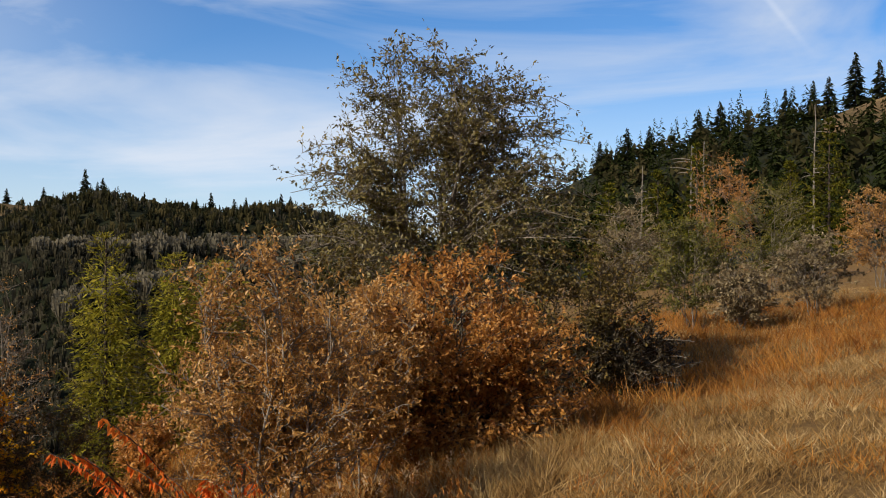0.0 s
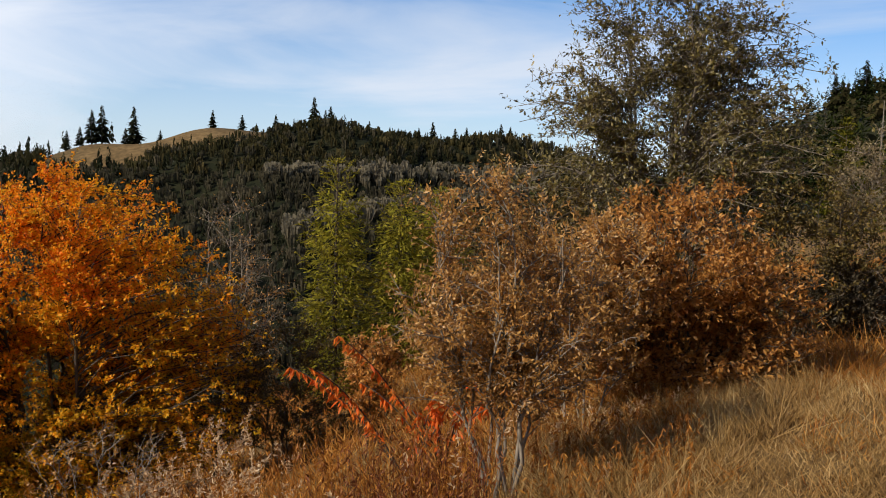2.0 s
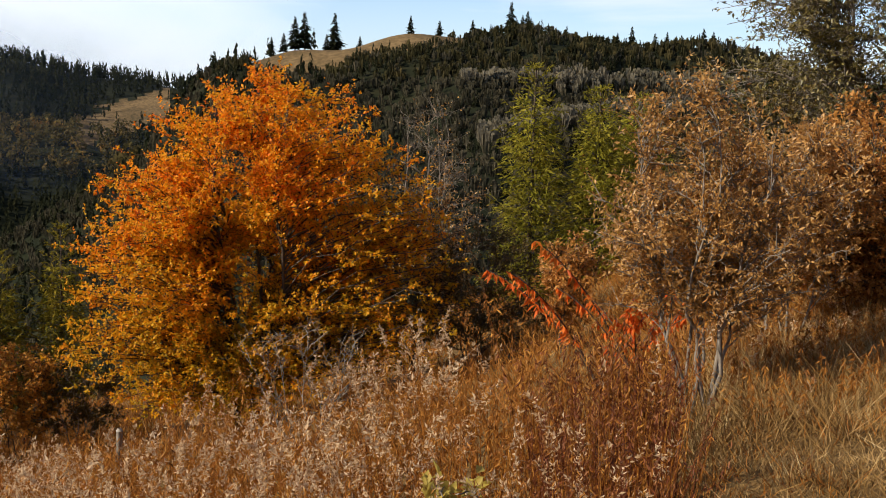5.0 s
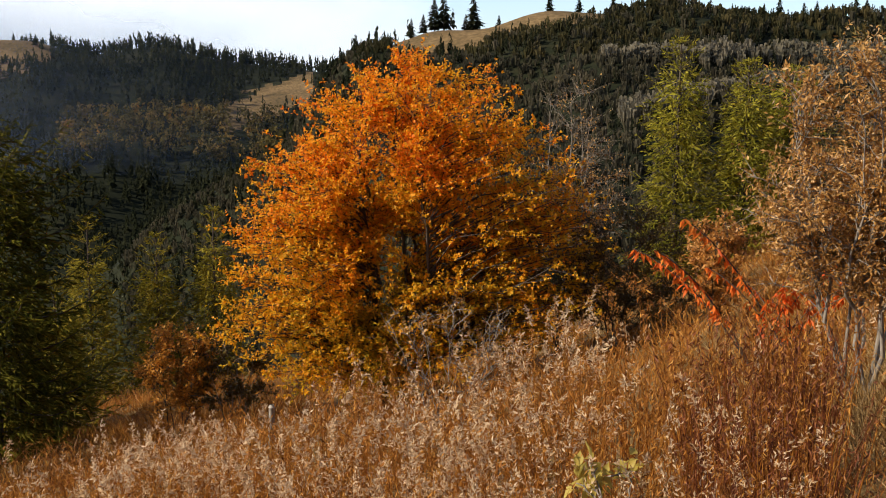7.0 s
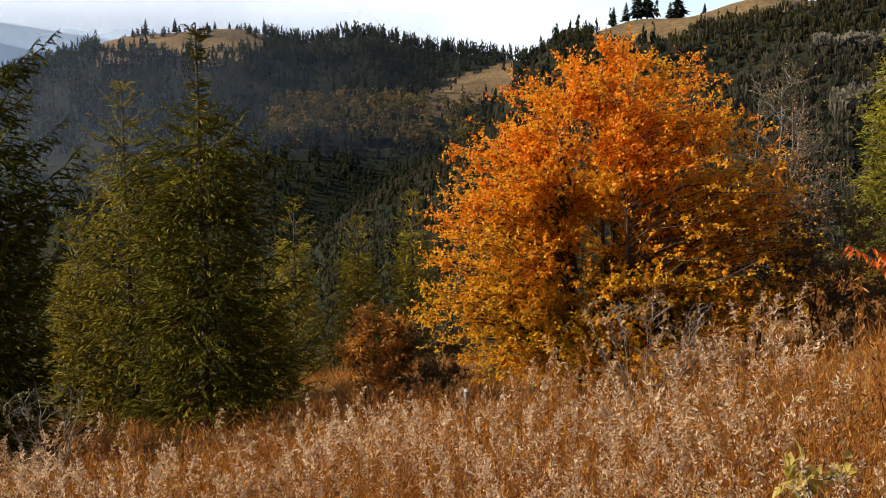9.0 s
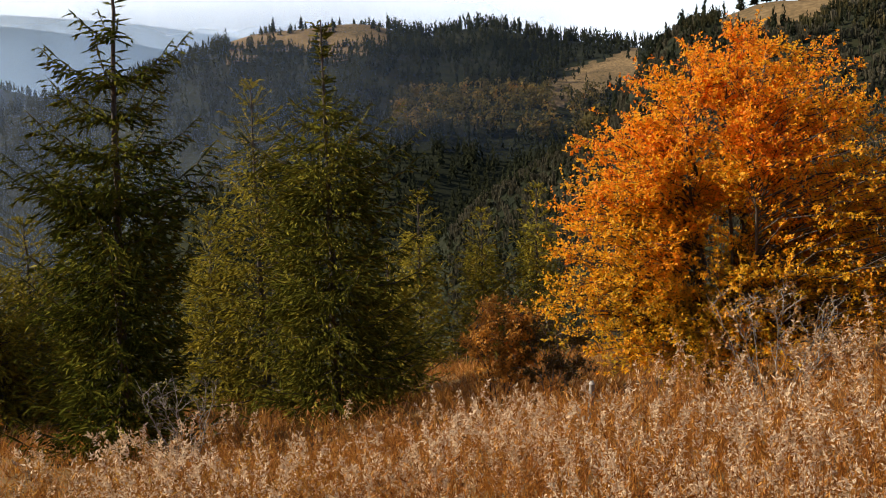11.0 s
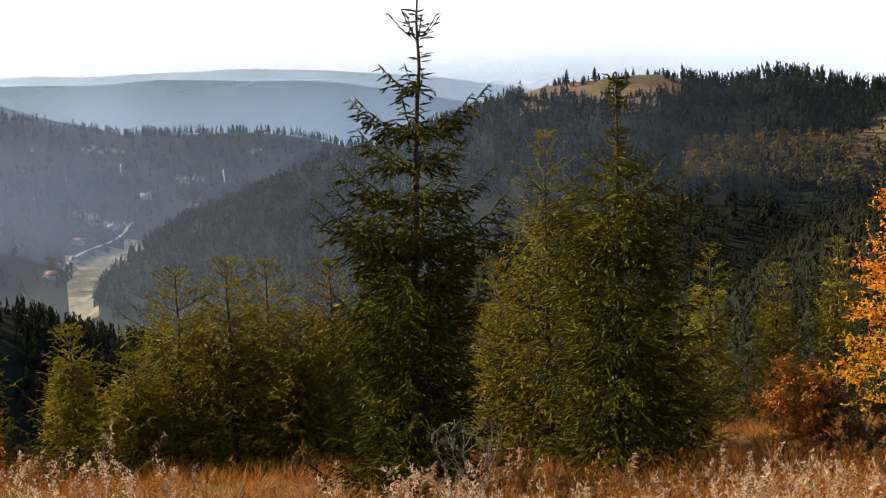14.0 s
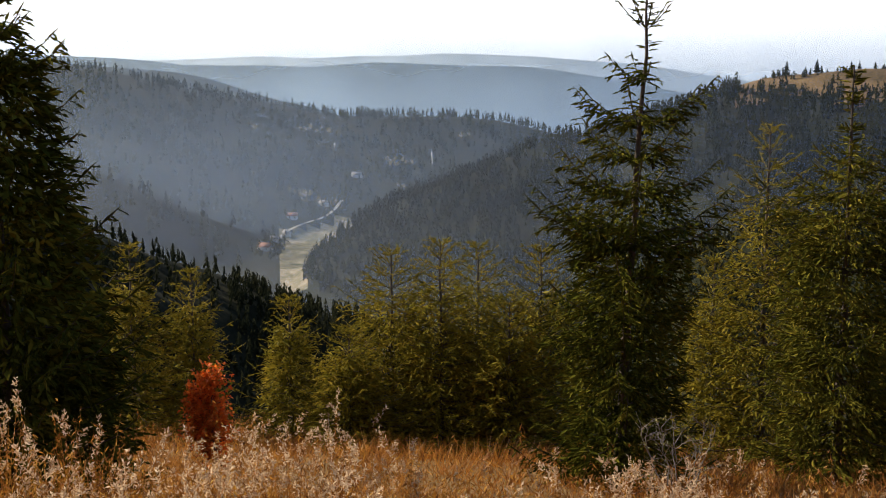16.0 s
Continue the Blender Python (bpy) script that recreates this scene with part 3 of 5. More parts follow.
# ---- broadleaf trees and shrubs ----
def broadleaf(name, az, r, height, lobes, leaf_mat, bark_mat, label, category, seed, stems=1, limbs=60, twigs=8, leaves=14,
              leaf=(0.042, 0.022), trunk_r=0.05, spread=0.3, droop=0.0, crown_from=0.2, flat=0.3, group="", bare=0.0, lift=0.25, ragged=0.12, twig=0.09):
    """A tree or shrub. lobes: centres and radii of the crown's masses, in shares of the height: (x, y, z, rx, ry, rz), x to the viewer's right."""
    rng = np.random.default_rng(seed)
    at = place(az, r)
    t = thing(name, at, label, category, group)
    t.rotation_euler = (0, 0, radians(az))
    wood, leafs = Geo(), Geo()
    lobes = np.array(lobes, float) * height
    vol = np.cbrt(lobes[:, 3] * lobes[:, 4] * lobes[:, 5]) ** 2
    pick = rng.choice(len(lobes), limbs, p=vol / vol.sum())
    c = lobes[pick]
    d = unit(rng, limbs)
    rad = rng.uniform(0.35, 1.0, limbs) ** 0.6 * (1 + ragged * rng.normal(size=limbs))
    goal = c[:, :3] + d * c[:, 3:] * rad[:, None]
    goal[:, 2] = np.maximum(goal[:, 2], 0.05 * height)
    lines = []
    for s in range(stems):
        a = 2 * math.pi * (s + rng.uniform(-0.3, 0.3)) / stems
        off = 0.0 if stems == 1 else spread
        foot = np.array([math.cos(a), math.sin(a), 0]) * (0.03 * height if stems > 1 else 0)
        g = np.array([math.cos(a) * off * height * rng.uniform(0.3, 1), math.sin(a) * off * height * rng.uniform(0.3, 1), height * rng.uniform(0.75, 0.9)])
        if s == 0 and stems in (4, 5):
            g[:2] *= 0.1
        if stems == 1:
            g = np.array([lobes[:, 0].mean() * 0.5, 0, height * 0.88])
        ln = bend(foot - [0, 0, 0.15], g, 0.0, 9, 0.015 * height, rng)
        lines.append(ln)
        g_stem = Geo()
        g_stem.tube(ln, trunk_r * rng.uniform(0.7, 1.1), trunk_r * 0.15, 7)
        part("trunk" if stems == 1 else "stem", g_stem, bark_mat, t, soft=True)
    P, W, N, L = [], [], [], []
    for k in range(limbs):
        g = goal[k]
        best, cost = None, 1e9
        for ln in lines:
            zz = min(g[2] - 0.25 * np.hypot(g[0], g[1]) - 0.1 * height * rng.uniform(0, 1), ln[-1, 2])
            zz = max(zz, crown_from * height * rng.uniform(0.5, 1))
            q = np.array([np.interp(zz, ln[:, 2], ln[:, i]) for i in range(3)])
            dd = np.linalg.norm(g - q)
            if dd < cost:
                best, cost = q, dd
        ln = bend(best, g, lift * cost * 0.3 - droop * cost, 6, 0.03 * cost, rng)
        wood.tube(ln, max(0.004, trunk_r * 0.35 * min(1, cost / height * 2)), 0.003, 4)
        for _ in range(twigs):
            u = rng.uniform(0.35, 1.0)
            q = np.array([np.interp(u, np.linspace(0, 1, 6), ln[:, i]) for i in range(3)])
            w = (g - best) / (cost + 1e-6) * 0.6 + unit(rng, 1)[0]
            w[2] = w[2] * (1 - flat) + 0.25 - droop
            w /= np.linalg.norm(w)
            tl = height * twig * rng.uniform(0.5, 1.4)
            sd = np.cross(w, unit(rng, 1)[0])
            sd /= np.linalg.norm(sd) + 1e-9
            wood.blades([q, q], [w, w], [sd, np.cross(sd, w)], tl, 0.007)
            if rng.random() < bare:
                continue
            m = max(2, int(leaves * rng.uniform(0.6, 1.4)))
            uu = rng.uniform(0.1, 1.05, m)[:, None]
            P.append(q + w * tl * uu + unit(rng, m) * 0.012)
            W.append(w * 0.5 + unit(rng, m) * 0.9 - [0, 0, 0.15])
            nn = unit(rng, m) * (1 - flat)
            nn[:, 2] += 0.5 + flat
            N.append(nn)
            L.append(leaf[0] * rng.uniform(0.6, 1.25, m))
    tagged(part("branchwork", wood, bark_mat, t), kind="stuff")
    if P:
        L = np.concatenate(L)
        leafs.leaves(np.concatenate(P), np.concatenate(W), np.concatenate(N), L, L * leaf[1] / leaf[0])
        part("crown", leafs, leaf_mat, t)
    return t


# ---- conifers ----
def needles_on(segs, rng, dense, needle, forward=0.75, shoot=0.034, masses=()):
    """Needles all round a set of twigs; returns their Geo and one of the thin wood inside."""
    ndl, thin = Geo(), Geo()
    A = np.concatenate([s[0] for s in segs])
    B = np.concatenate([s[1] for s in segs])
    D = B - A
    ln = np.linalg.norm(D, axis=1)
    cnt = np.maximum(2, (ln * dense / 0.1).astype(int))
    idx = np.repeat(np.arange(len(A)), cnt)
    f = rng.uniform(0, 1, len(idx))[:, None]
    way = D[idx] / (ln[idx][:, None] + 1e-9)
    nd = way * forward + unit(rng, len(idx))
    nd /= np.linalg.norm(nd, axis=1, keepdims=True)
    sd = np.cross(nd, unit(rng, len(idx)))
    sd /= np.linalg.norm(sd, axis=1, keepdims=True)
    ndl.blades(A[idx] + D[idx] * f, nd, sd, needle[0] * rng.uniform(0.7, 1.3, len(idx)), needle[1])
    # the needle-clad shoots themselves
    up = unit(rng, len(A)) * 0.5 + [0, 0, 1.0]
    ndl.leaves(A, D, up, ln * 1.15 + 0.02, shoot * rng.uniform(0.7, 1.3, len(A)), 0.3)
    side = np.cross(D, unit(rng, len(D)))
    side /= np.linalg.norm(side, axis=1, keepdims=True) + 1e-9
    ndl.leaves(A, D, side, ln * 1.1 + 0.02, shoot * 0.9, 0.2)
    thin.blades(A, D, side, 1.0, 0.007)
    if len(masses):
        m = np.array(masses)
        ndl.leaves(m[:, 0], m[:, 1], unit(rng, len(m)) + [0, 0, 0.4], np.linalg.norm(m[:, 1], axis=1), np.linalg.norm(m[:, 1], axis=1) * 0.24, 0.2)
    return ndl, thin


def conifer(name, az, r, height, half, needle_mat, label, seed, whorls=22, per=6, twig_step=0.07, needle=(0.034, 0.011), dense=11, droop=0.25, power=0.8,
            leader=0.12, group="", upturn=0.3, gaps=0.1, lean=0.0, split=False, steep=0.5, side_twigs=0.38, shape=None, tiers=(), inner=8, shoot=0.04, mass=0, hang=0.0, flake=1.0, deep=0.5, jitter=0.018, core=0, core_leaf=0.13, core_from=0.25, core_wide=0.4, fine=0.4):
    """A spruce or larch with whorls of branches, side twigs and needles. split: every branch is a part."""
    rng = np.random.default_rng(seed)
    t = thing(name, place(az, r), label, "tree", group)
    t.rotation_euler = (0, 0, radians(az))
    wood, stem = Geo(), Geo()
    trunk = bend((0, 0, -0.2), (lean, 0, height), 0, 14, 0.002 * height, rng)
    stem.tube(trunk, 0.013 * height, 0.011, 8)
    part("trunk", stem, M_BARK_DARK, t, soft=True)
    every, clumps = [], []
    levels = 1 - np.concatenate([tiers, np.linspace(tiers[-1] + 0.03, 0.96, whorls - len(tiers))]) if len(tiers) else np.linspace(0.04, 0.985, whorls)
    for z in height * levels:
        u = 1 - z / height
        fuzz = dense * (0.55 if u < 0.2 and len(tiers) else 1.0)
        reach = half * (u ** power) if u > leader else half * (leader ** power) * (0.25 + 0.75 * u / leader)
        if shape:
            reach = half * float(np.interp(u, shape[0], shape[1]))
        c = np.array([np.interp(z, trunk[:, 2], trunk[:, 0]), np.interp(z, trunk[:, 2], trunk[:, 1]), z])
        a0 = rng.uniform(0, 6.28)
        for b in range(per + (1 if u > 0.4 else 0)):
            if rng.random() < gaps:
                continue
            a = a0 + 6.283 * (b + rng.uniform(-0.3, 0.3)) / per
            ln = reach * (rng.uniform(0.6, 1.12) if u > 0.15 else rng.uniform(0.75, 1.05))
            rise = (steep + 0.4 if u < 0.12 else steep * (1 - u) ** 1.2 - droop * u) + rng.uniform(-0.1, 0.1)
            dirv = np.array([math.cos(a), math.sin(a), 0])
            s = np.linspace(0, 1, 6)[:, None]
            start = c + np.array([0, 0, rng.uniform(-1, 1) * jitter * height * (0.2 + u)])
            line = start + dirv * ln * s + np.array([0, 0, 1]) * ln * (rise * s + (upturn - rise * 0.2) * s ** 3 - (0.25 * droop) * np.sin(s * 3.14))
            bough = Geo()
            bough.tube(line, max(0.004, 0.011 * ln), 0.003, 4)
            segs = [(line[1:-1], line[2:])]
            nt = max(2, int(ln / twig_step))
            if len(tiers) and u < 0.2:
                nt = max(2, nt // 2)
            for k in range(nt):
                v = (k + rng.uniform(0.2, 1.0)) / nt
                if v < 0.1:
                    continue
                q = np.array([np.interp(v, s[:, 0], line[:, i]) for i in range(3)])
                side = np.array([-dirv[1], dirv[0], 0]) * (1 if k % 2 else -1)
                w = side * rng.uniform(0.5, 1.0) + dirv * rng.uniform(0.4, 0.9) + np.array([0, 0, rng.uniform(-0.35, 0.25) - 0.3 * droop - hang + (0.5 if u < 0.2 else 0)])
                w /= np.linalg.norm(w)
                tl = (0.1 + side_twigs * ln * (1 - v) ** 0.8) * rng.uniform(0.55, 1.1)
                e = q + w * tl - np.array([0, 0, 0.12 * tl])
                mid = (q + e) / 2 + [0, 0, 0.05 * tl]
                segs.append((np.array([q, mid]), np.array([mid, e])))
                if tl > 0.2:
                    for h in range(int(tl / 0.1 * 0.4 / fine)):
                        q2 = q + (e - q) * rng.uniform(0.25, 0.95)
                        w2 = w * 0.7 + side * (0.5 if h % 2 else -0.5) + dirv * (0.5 if h % 2 else -0.1) + [0, 0, rng.uniform(-0.4, 0.15)]
                        w2 /= np.linalg.norm(w2)
                        segs.append((q2[None], (q2 + w2 * tl * fine * rng.uniform(0.6, 1.1))[None]))
            if inner and u > 0.25:
                for _ in range(inner):
                    q = line[0] + (line[-1] - line[0]) * rng.uniform(0.08, 0.6)
                    w = np.array([rng.normal(), rng.normal(), -0.5 - 0.5 * rng.random()])
                    w /= np.linalg.norm(w)
                    segs.append((q[None], (q + w * 0.2 * rng.uniform(0.7, 1.4))[None]))
            own = []
            if mass and u > 0.2:
                for _ in range(mass):
                    q = line[0] + (line[-1] - line[0]) * rng.uniform(0.02, deep)
                    side = np.array([-dirv[1], dirv[0], 0]) * rng.normal() * 0.5 + dirv * rng.uniform(-0.2, 0.6)
                    own.append((q, (side + [0, 0, -0.45 * rng.random()]) * rng.uniform(0.22, 0.4) * flake))
            clumps += own
            if split:
                ndl, thin = needles_on(segs, rng, fuzz, needle, shoot=shoot, masses=own)
                bough.v += thin.v
                bough.f += [f + bough.n for f in thin.f]
                bough.n += thin.n
                part("needles", ndl, needle_mat, part("branch", bough, M_BARK_DARK, t))
            else:
                wood.v += bough.v
                wood.f += [f + wood.n for f in bough.f]
                wood.n += bough.n
                every += segs
    if len(tiers):
        # short spurs between the top whorls
        spurs = []
        for z in rng.uniform(1 - tiers[3], 0.985, 60) * height:
            c = np.array([np.interp(z, trunk[:, 2], trunk[:, 0]), np.interp(z, trunk[:, 2], trunk[:, 1]), z])
            a = rng.uniform(0, 6.28)
            spurs.append((c[None], (c + np.array([math.cos(a), math.sin(a), 0.15]) * rng.uniform(0.09, 0.21))[None]))
        ndl, thin = needles_on(spurs, rng, dense * 0.8, needle)
        sp = part("spur_twigs", thin, M_BARK_DARK, t)
        tagged(sp, kind="stuff")
        part("needles", ndl, needle_mat, sp)
    if core:
        # foliage close to the stem, which closes the crown
        u = core_from + (0.98 - core_from) * rng.random(core) ** 0.8
        reach = half * (np.interp(u, shape[0], shape[1]) if shape else u ** power)
        a, q = rng.uniform(0, 6.283, core), np.sqrt(rng.uniform(0.01, core_wide, core)) * reach
        z = height * (1 - u)
        c = np.stack([np.interp(z, trunk[:, 2], trunk[:, 0]) + np.cos(a) * q, np.interp(z, trunk[:, 2], trunk[:, 1]) + np.sin(a) * q, z + 0.1 * q], 1)
        way = np.stack([np.cos(a), np.sin(a), rng.uniform(-0.7, 0.3, core)], 1) + unit(rng, core) * 0.6
        cl = core_leaf * rng.uniform(0.6, 1.5, core)
        g = Geo()
        g.leaves(c, way, unit(rng, core) * 0.7 + [0, 0, 0.6], cl, cl * 0.3, 0.25)
        tagged(part("inner_foliage", g, needle_mat, t), kind="stuff")
    if not split:
        ndl, thin = needles_on(every, rng, dense, needle, shoot=shoot, masses=clumps)
        wood.v += thin.v
        wood.f += [f + wood.n for f in thin.f]
        tagged(part("branchwork", wood, M_BARK_DARK, t), kind="stuff")
        tagged(part("foliage", ndl, needle_mat, t), kind="stuff")
    return t


# ---- far woods ----
def far_conifers(geo, pts, heights, rng, levels=6, spikes=7, slim=0.17, side=0.7, hang=0.02):
    """Small jagged spruces: rings of drooping spikes round each stem."""
    k = len(pts)
    slim = slim * rng.uniform(0.65, 1.35, k)
    lean = rng.normal(size=(k, 2)) * 0.02
    for lv in range(levels):
        z0 = 0.06 + 0.86 * lv / levels
        rad = slim * (1 - z0) ** 0.85 * rng.uniform(0.75, 1.2, k) + 0.01
        a0 = rng.uniform(0, 6.28, k)
        for s in range(spikes):
            a = a0 + 6.283 * s / spikes + rng.uniform(-0.2, 0.2, k)
            rr_ = heights * rad * rng.uniform(0.45, 1.25, k)
            da = 0.55
            tip = np.stack([np.cos(a) * rr_, np.sin(a) * rr_, heights * (z0 - hang)], 1) + pts
            l = np.stack([np.cos(a - da) * rr_ * side, np.sin(a - da) * rr_ * side, heights * (z0 + 0.07)], 1) + pts
            q = np.stack([np.cos(a + da) * rr_ * side, np.sin(a + da) * rr_ * side, heights * (z0 + 0.07)], 1) + pts
            top = np.stack([0 * a, 0 * a, heights * min(1.0, z0 + 0.25)], 1) + pts
            v = np.stack([tip, q, top, l], 1)
            i = np.arange(k)[:, None] * 4
            geo.add(v, np.concatenate([i + [0, 1, 2], i + [0, 2, 3]]))


def fringed_spruces(geo, pts, heights, rng, boughs=150, slim=0.33, fat=1.0, tent=0.03, face=0.4):
    """Spruces of many narrow hanging boughs, denser low down, with a thin leader."""
    k = len(pts)
    slim = slim * rng.uniform(0.7, 1.3, k)
    phase = rng.uniform(0, 6.28, k)
    for s in range(boughs):
        u = (s + rng.random(k)) / boughs
        u = 0.02 + 0.93 * u ** 0.75
        tier = 0.78 + 0.22 * np.sin(u * 34 + phase)
        a = rng.uniform(0, 6.283, k)
        reach = heights * (slim * u ** 0.8 * tier * rng.uniform(0.5, 1.12, k) + 0.012)
        z = heights * (1 - u)
        out = np.stack([np.cos(a), np.sin(a), 0 * a], 1)
        base = pts + np.stack([0 * a, 0 * a, np.minimum(z + tent * heights, heights)], 1)
        tip = pts + out * reach[:, None] + np.stack([0 * a, 0 * a, z - heights * rng.uniform(0.0, 0.05, k)], 1)
        d = tip - base
        ln = np.linalg.norm(d, axis=1)
        wide = fat * heights * (0.025 + 0.075 * u) * rng.uniform(0.6, 1.2, k)
        geo.leaves(base, d, out * face + unit(rng, k) * 0.5 + [0, 0, 0.8], ln, wide, 0.3)


def far_crowns(geo, pts, heights, rng, count=36, flake=1.0):
    """Small round trees: loose flakes of foliage in an uneven egg."""
    k = len(pts)
    for s in range(count):
        d = unit(rng, k)
        rad = rng.uniform(0.5, 1.0, k)[:, None]
        p = pts + d * rad * heights[:, None] * [0.3, 0.3, 0.42] + np.stack([0 * heights, 0 * heights, heights * 0.55], 1)
        sz = heights * rng.uniform(0.2, 0.34, k) * flake
        geo.leaves(p, unit(rng, k), d + unit(rng, k) * 0.3, sz, sz * 0.8, 0.1)


def far_thicket(geo, pts, heights, rng, count=12, wide=0.2):
    """Leafless shrubs: fans of twigs that widen upward to a ragged top."""
    k = len(pts)
    for s in range(count):
        a = rng.uniform(0, 6.283, k)
        out = np.sqrt(rng.random(k)) * 0.36
        lean = np.stack([np.cos(a) * out, np.sin(a) * out, np.sqrt(1 - (out / 0.42) ** 2 * 0.8) * rng.uniform(0.8, 1.1, k)], 1)
        tip = pts + lean * heights[:, None]
        foot = pts + lean * heights[:, None] * [0.5, 0.5, 0.05]
        b = rng.uniform(0, 6.283, k)
        side = np.stack([np.cos(b), np.sin(b), rng.uniform(-0.5, 0.5, k)], 1) * (heights * wide * rng.uniform(0.5, 1.1, k))[:, None] * 0.5
        geo.add(np.stack([foot, tip + side, tip - side], 1), np.arange(k)[:, None] * 3 + [0, 1, 2])


def scatter(rng, a0, a1, r0, r1, count):
    a = np.radians(rng.uniform(a0, a1, count))
    r = np.sqrt(rng.uniform(r0 * r0, r1 * r1, count))
    return -r * np.sin(a), r * np.cos(a)


def wood_of(name, label, x, y, heights, mat, kind_fn, seed, **kw):
    g = Geo()
    pts = np.stack([x, y, ground(x, y) - 0.3], 1)
    kind_fn(g, pts, heights, np.random.default_rng(seed), **kw)
    return tagged(new(name, g.mesh(name, mat)), label, "forest", kind="stuff")


rng = np.random.default_rng(11)


# ---- woods on the hills ----
# right-hand hill
x, y = scatter(rng, -44, 8, 62, 330, 3000)
keep = ~open_land(x, y) & (elevation(x, y) > -4)
x, y = x[keep], y[keep]
r = np.hypot(x, y)
near = r < 120
wood_of("spruce_forest", "dark green spruces low on the near hill", x[near], y[near], rng.uniform(3, 6.5, near.sum()), M_FIR_NEAR, fringed_spruces, 1, boughs=120)
leafy_part = ~near & (wobble(x, y, 45, 2.5) + 0.8 * rng.normal(size=len(x)) > 0.75)
fir = ~near & ~leafy_part
wood_of("spruce_forest", "dark green spruce forest up the near hill", x[fir], y[fir], 3.5 + 7 * rng.random(fir.sum()) ** 1.6, M_FIR_NEAR, fringed_spruces, 8, boughs=46)
wood_of("broadleaf_wood", "olive-brown young broadleaf trees between the spruces", x[leafy_part], y[leafy_part], rng.uniform(3, 6, leafy_part.sum()), M_OLIVE_FAR, far_crowns, 18, count=30)

# middle hill: rows of bare shrubs with spruces between
x, y = scatter(rng, 2, 44, 180, 425, 9500)
keep = ~open_land(x, y)
x, y = x[keep], y[keep]
r = np.hypot(x, y)
el = elevation(x, y)
a = bearing(x, y)[0]
upper = el > np.interp(a, [5, 18, 20], [0.0, -0.05, -0.15])
fir = (wobble(x, y, 70, 3) + 0.9 * rng.normal(size=len(x)) > 1.45) | (upper & (rng.random(len(x)) < 0.3))
dim = ~fir & upper & (rng.random(len(x)) < 0.65)
bare = ~fir & ~dim
wood_of("spruce_forest", "dark spruces scattered over the middle hill", x[fir], y[fir], rng.uniform(2.6, 5.2, fir.sum()), M_FIR_FAR, fringed_spruces, 2, boughs=26, slim=0.28, fat=1.5, tent=0.15, face=2.0)
wood_of("broadleaf_wood", "dark olive scrub below the middle hill's crest", x[dim], y[dim], rng.uniform(2.6, 4.2, dim.sum()), M_OLIVE_FAR, far_thicket, 13, count=14, wide=0.2)
wood_of("broadleaf_wood", "leafless grey-brown thicket on the middle hill", x[bare], y[bare], rng.uniform(2.4, 3.9, bare.sum()), M_LEAF_FAR, far_thicket, 3, count=14)

# pale hedge-like rows of bare shrubs along the terraces
def contour(az, el, r0, r1):
    """Distance at which the land shows at an elevation, for each bearing."""
    rs = np.linspace(r1, r0, 120)
    a = np.radians(az)[:, None]
    e = elevation(-rs * np.sin(a), rs * np.cos(a))
    return rs[np.argmax(e < el[:, None], axis=1)]


ra = rng.uniform(5, 20, 300)
rd = contour(ra, np.interp(ra, [5, 18, 20], [0.0, -0.05, -0.15]), 200, 385) + rng.normal(size=300) * 2
ra2 = rng.uniform(5, 19, 300)
rd2 = contour(ra2, np.interp(ra2, [5, 9.6, 12.4, 15.8, 19], [-0.8, -1.2, -1.5, -2.1, -3.0]), 180, 370) + rng.normal(size=300) * 2
ra, rd = np.radians(np.concatenate([ra, ra2])), np.concatenate([rd, rd2])
x, y = -rd * np.sin(ra), rd * np.cos(ra)
wood_of("hedge_row", "pale leafless shrub rows along the hill terraces", x, y, rng.uniform(3.6, 5.0, len(x)), M_LEAF_PALE, far_thicket, 10, count=18)

# bald hill
x, y = scatter(rng, 27, 80, 330, 880, 12500)
a, r = bearing(x, y)
keep = (~open_land(x, y) | ((a < 40) & (rng.random(len(x)) < 0.14))) & (ground(x, y) > FLOOR + EYE + 4)
x, y, a = x[keep], y[keep], a[keep]
el = elevation(x, y)
dec = (a > 36) & (a < 46.5) & (el < -2.6) & (el > -5.2 + 0.5 * wobble(x, y, 70, 1)) & (rng.random(len(x)) < 0.9)
wood_of("spruce_forest", "dark spruce forest on the bald hill's slope", x[~dec], y[~dec], rng.uniform(6, 12, (~dec).sum()) * np.clip(np.hypot(x, y)[~dec] / 620, 0.68, 1), M_FIR_FAR, fringed_spruces, 4, boughs=12, slim=0.27, fat=2.3, tent=0.22, face=2.5)
wood_of("broadleaf_wood", "yellowing broadleaf wood amid the spruces", x[dec], y[dec], rng.uniform(7, 11, dec.sum()), M_LEAF_GOLD, far_crowns, 5, count=30, flake=0.65)

x, y = scatter(rng, 64, 79, 1150, 1750, 2600)
keep = hill_clearing(x, y)
x, y = x[keep], y[keep]
wood_of("broadleaf_wood", "pale bare coppice on the slope beyond the valley", x, y, rng.uniform(4, 8, len(x)), M_LEAF_PALE, far_thicket, 15, count=12)

x, y = scatter(rng, 46.5, 57, 690, 850, 900)
keep = open_land(x, y) & (wobble(x, y, 35, 4) > 0.25)
x, y = x[keep], y[keep]
wood_of("meadow_scrub", "scattered dark scrub on the bald meadow", x, y, rng.uniform(2.5, 7, len(x)), M_FIR_FAR, far_conifers, 14, levels=4, spikes=6, slim=0.4)

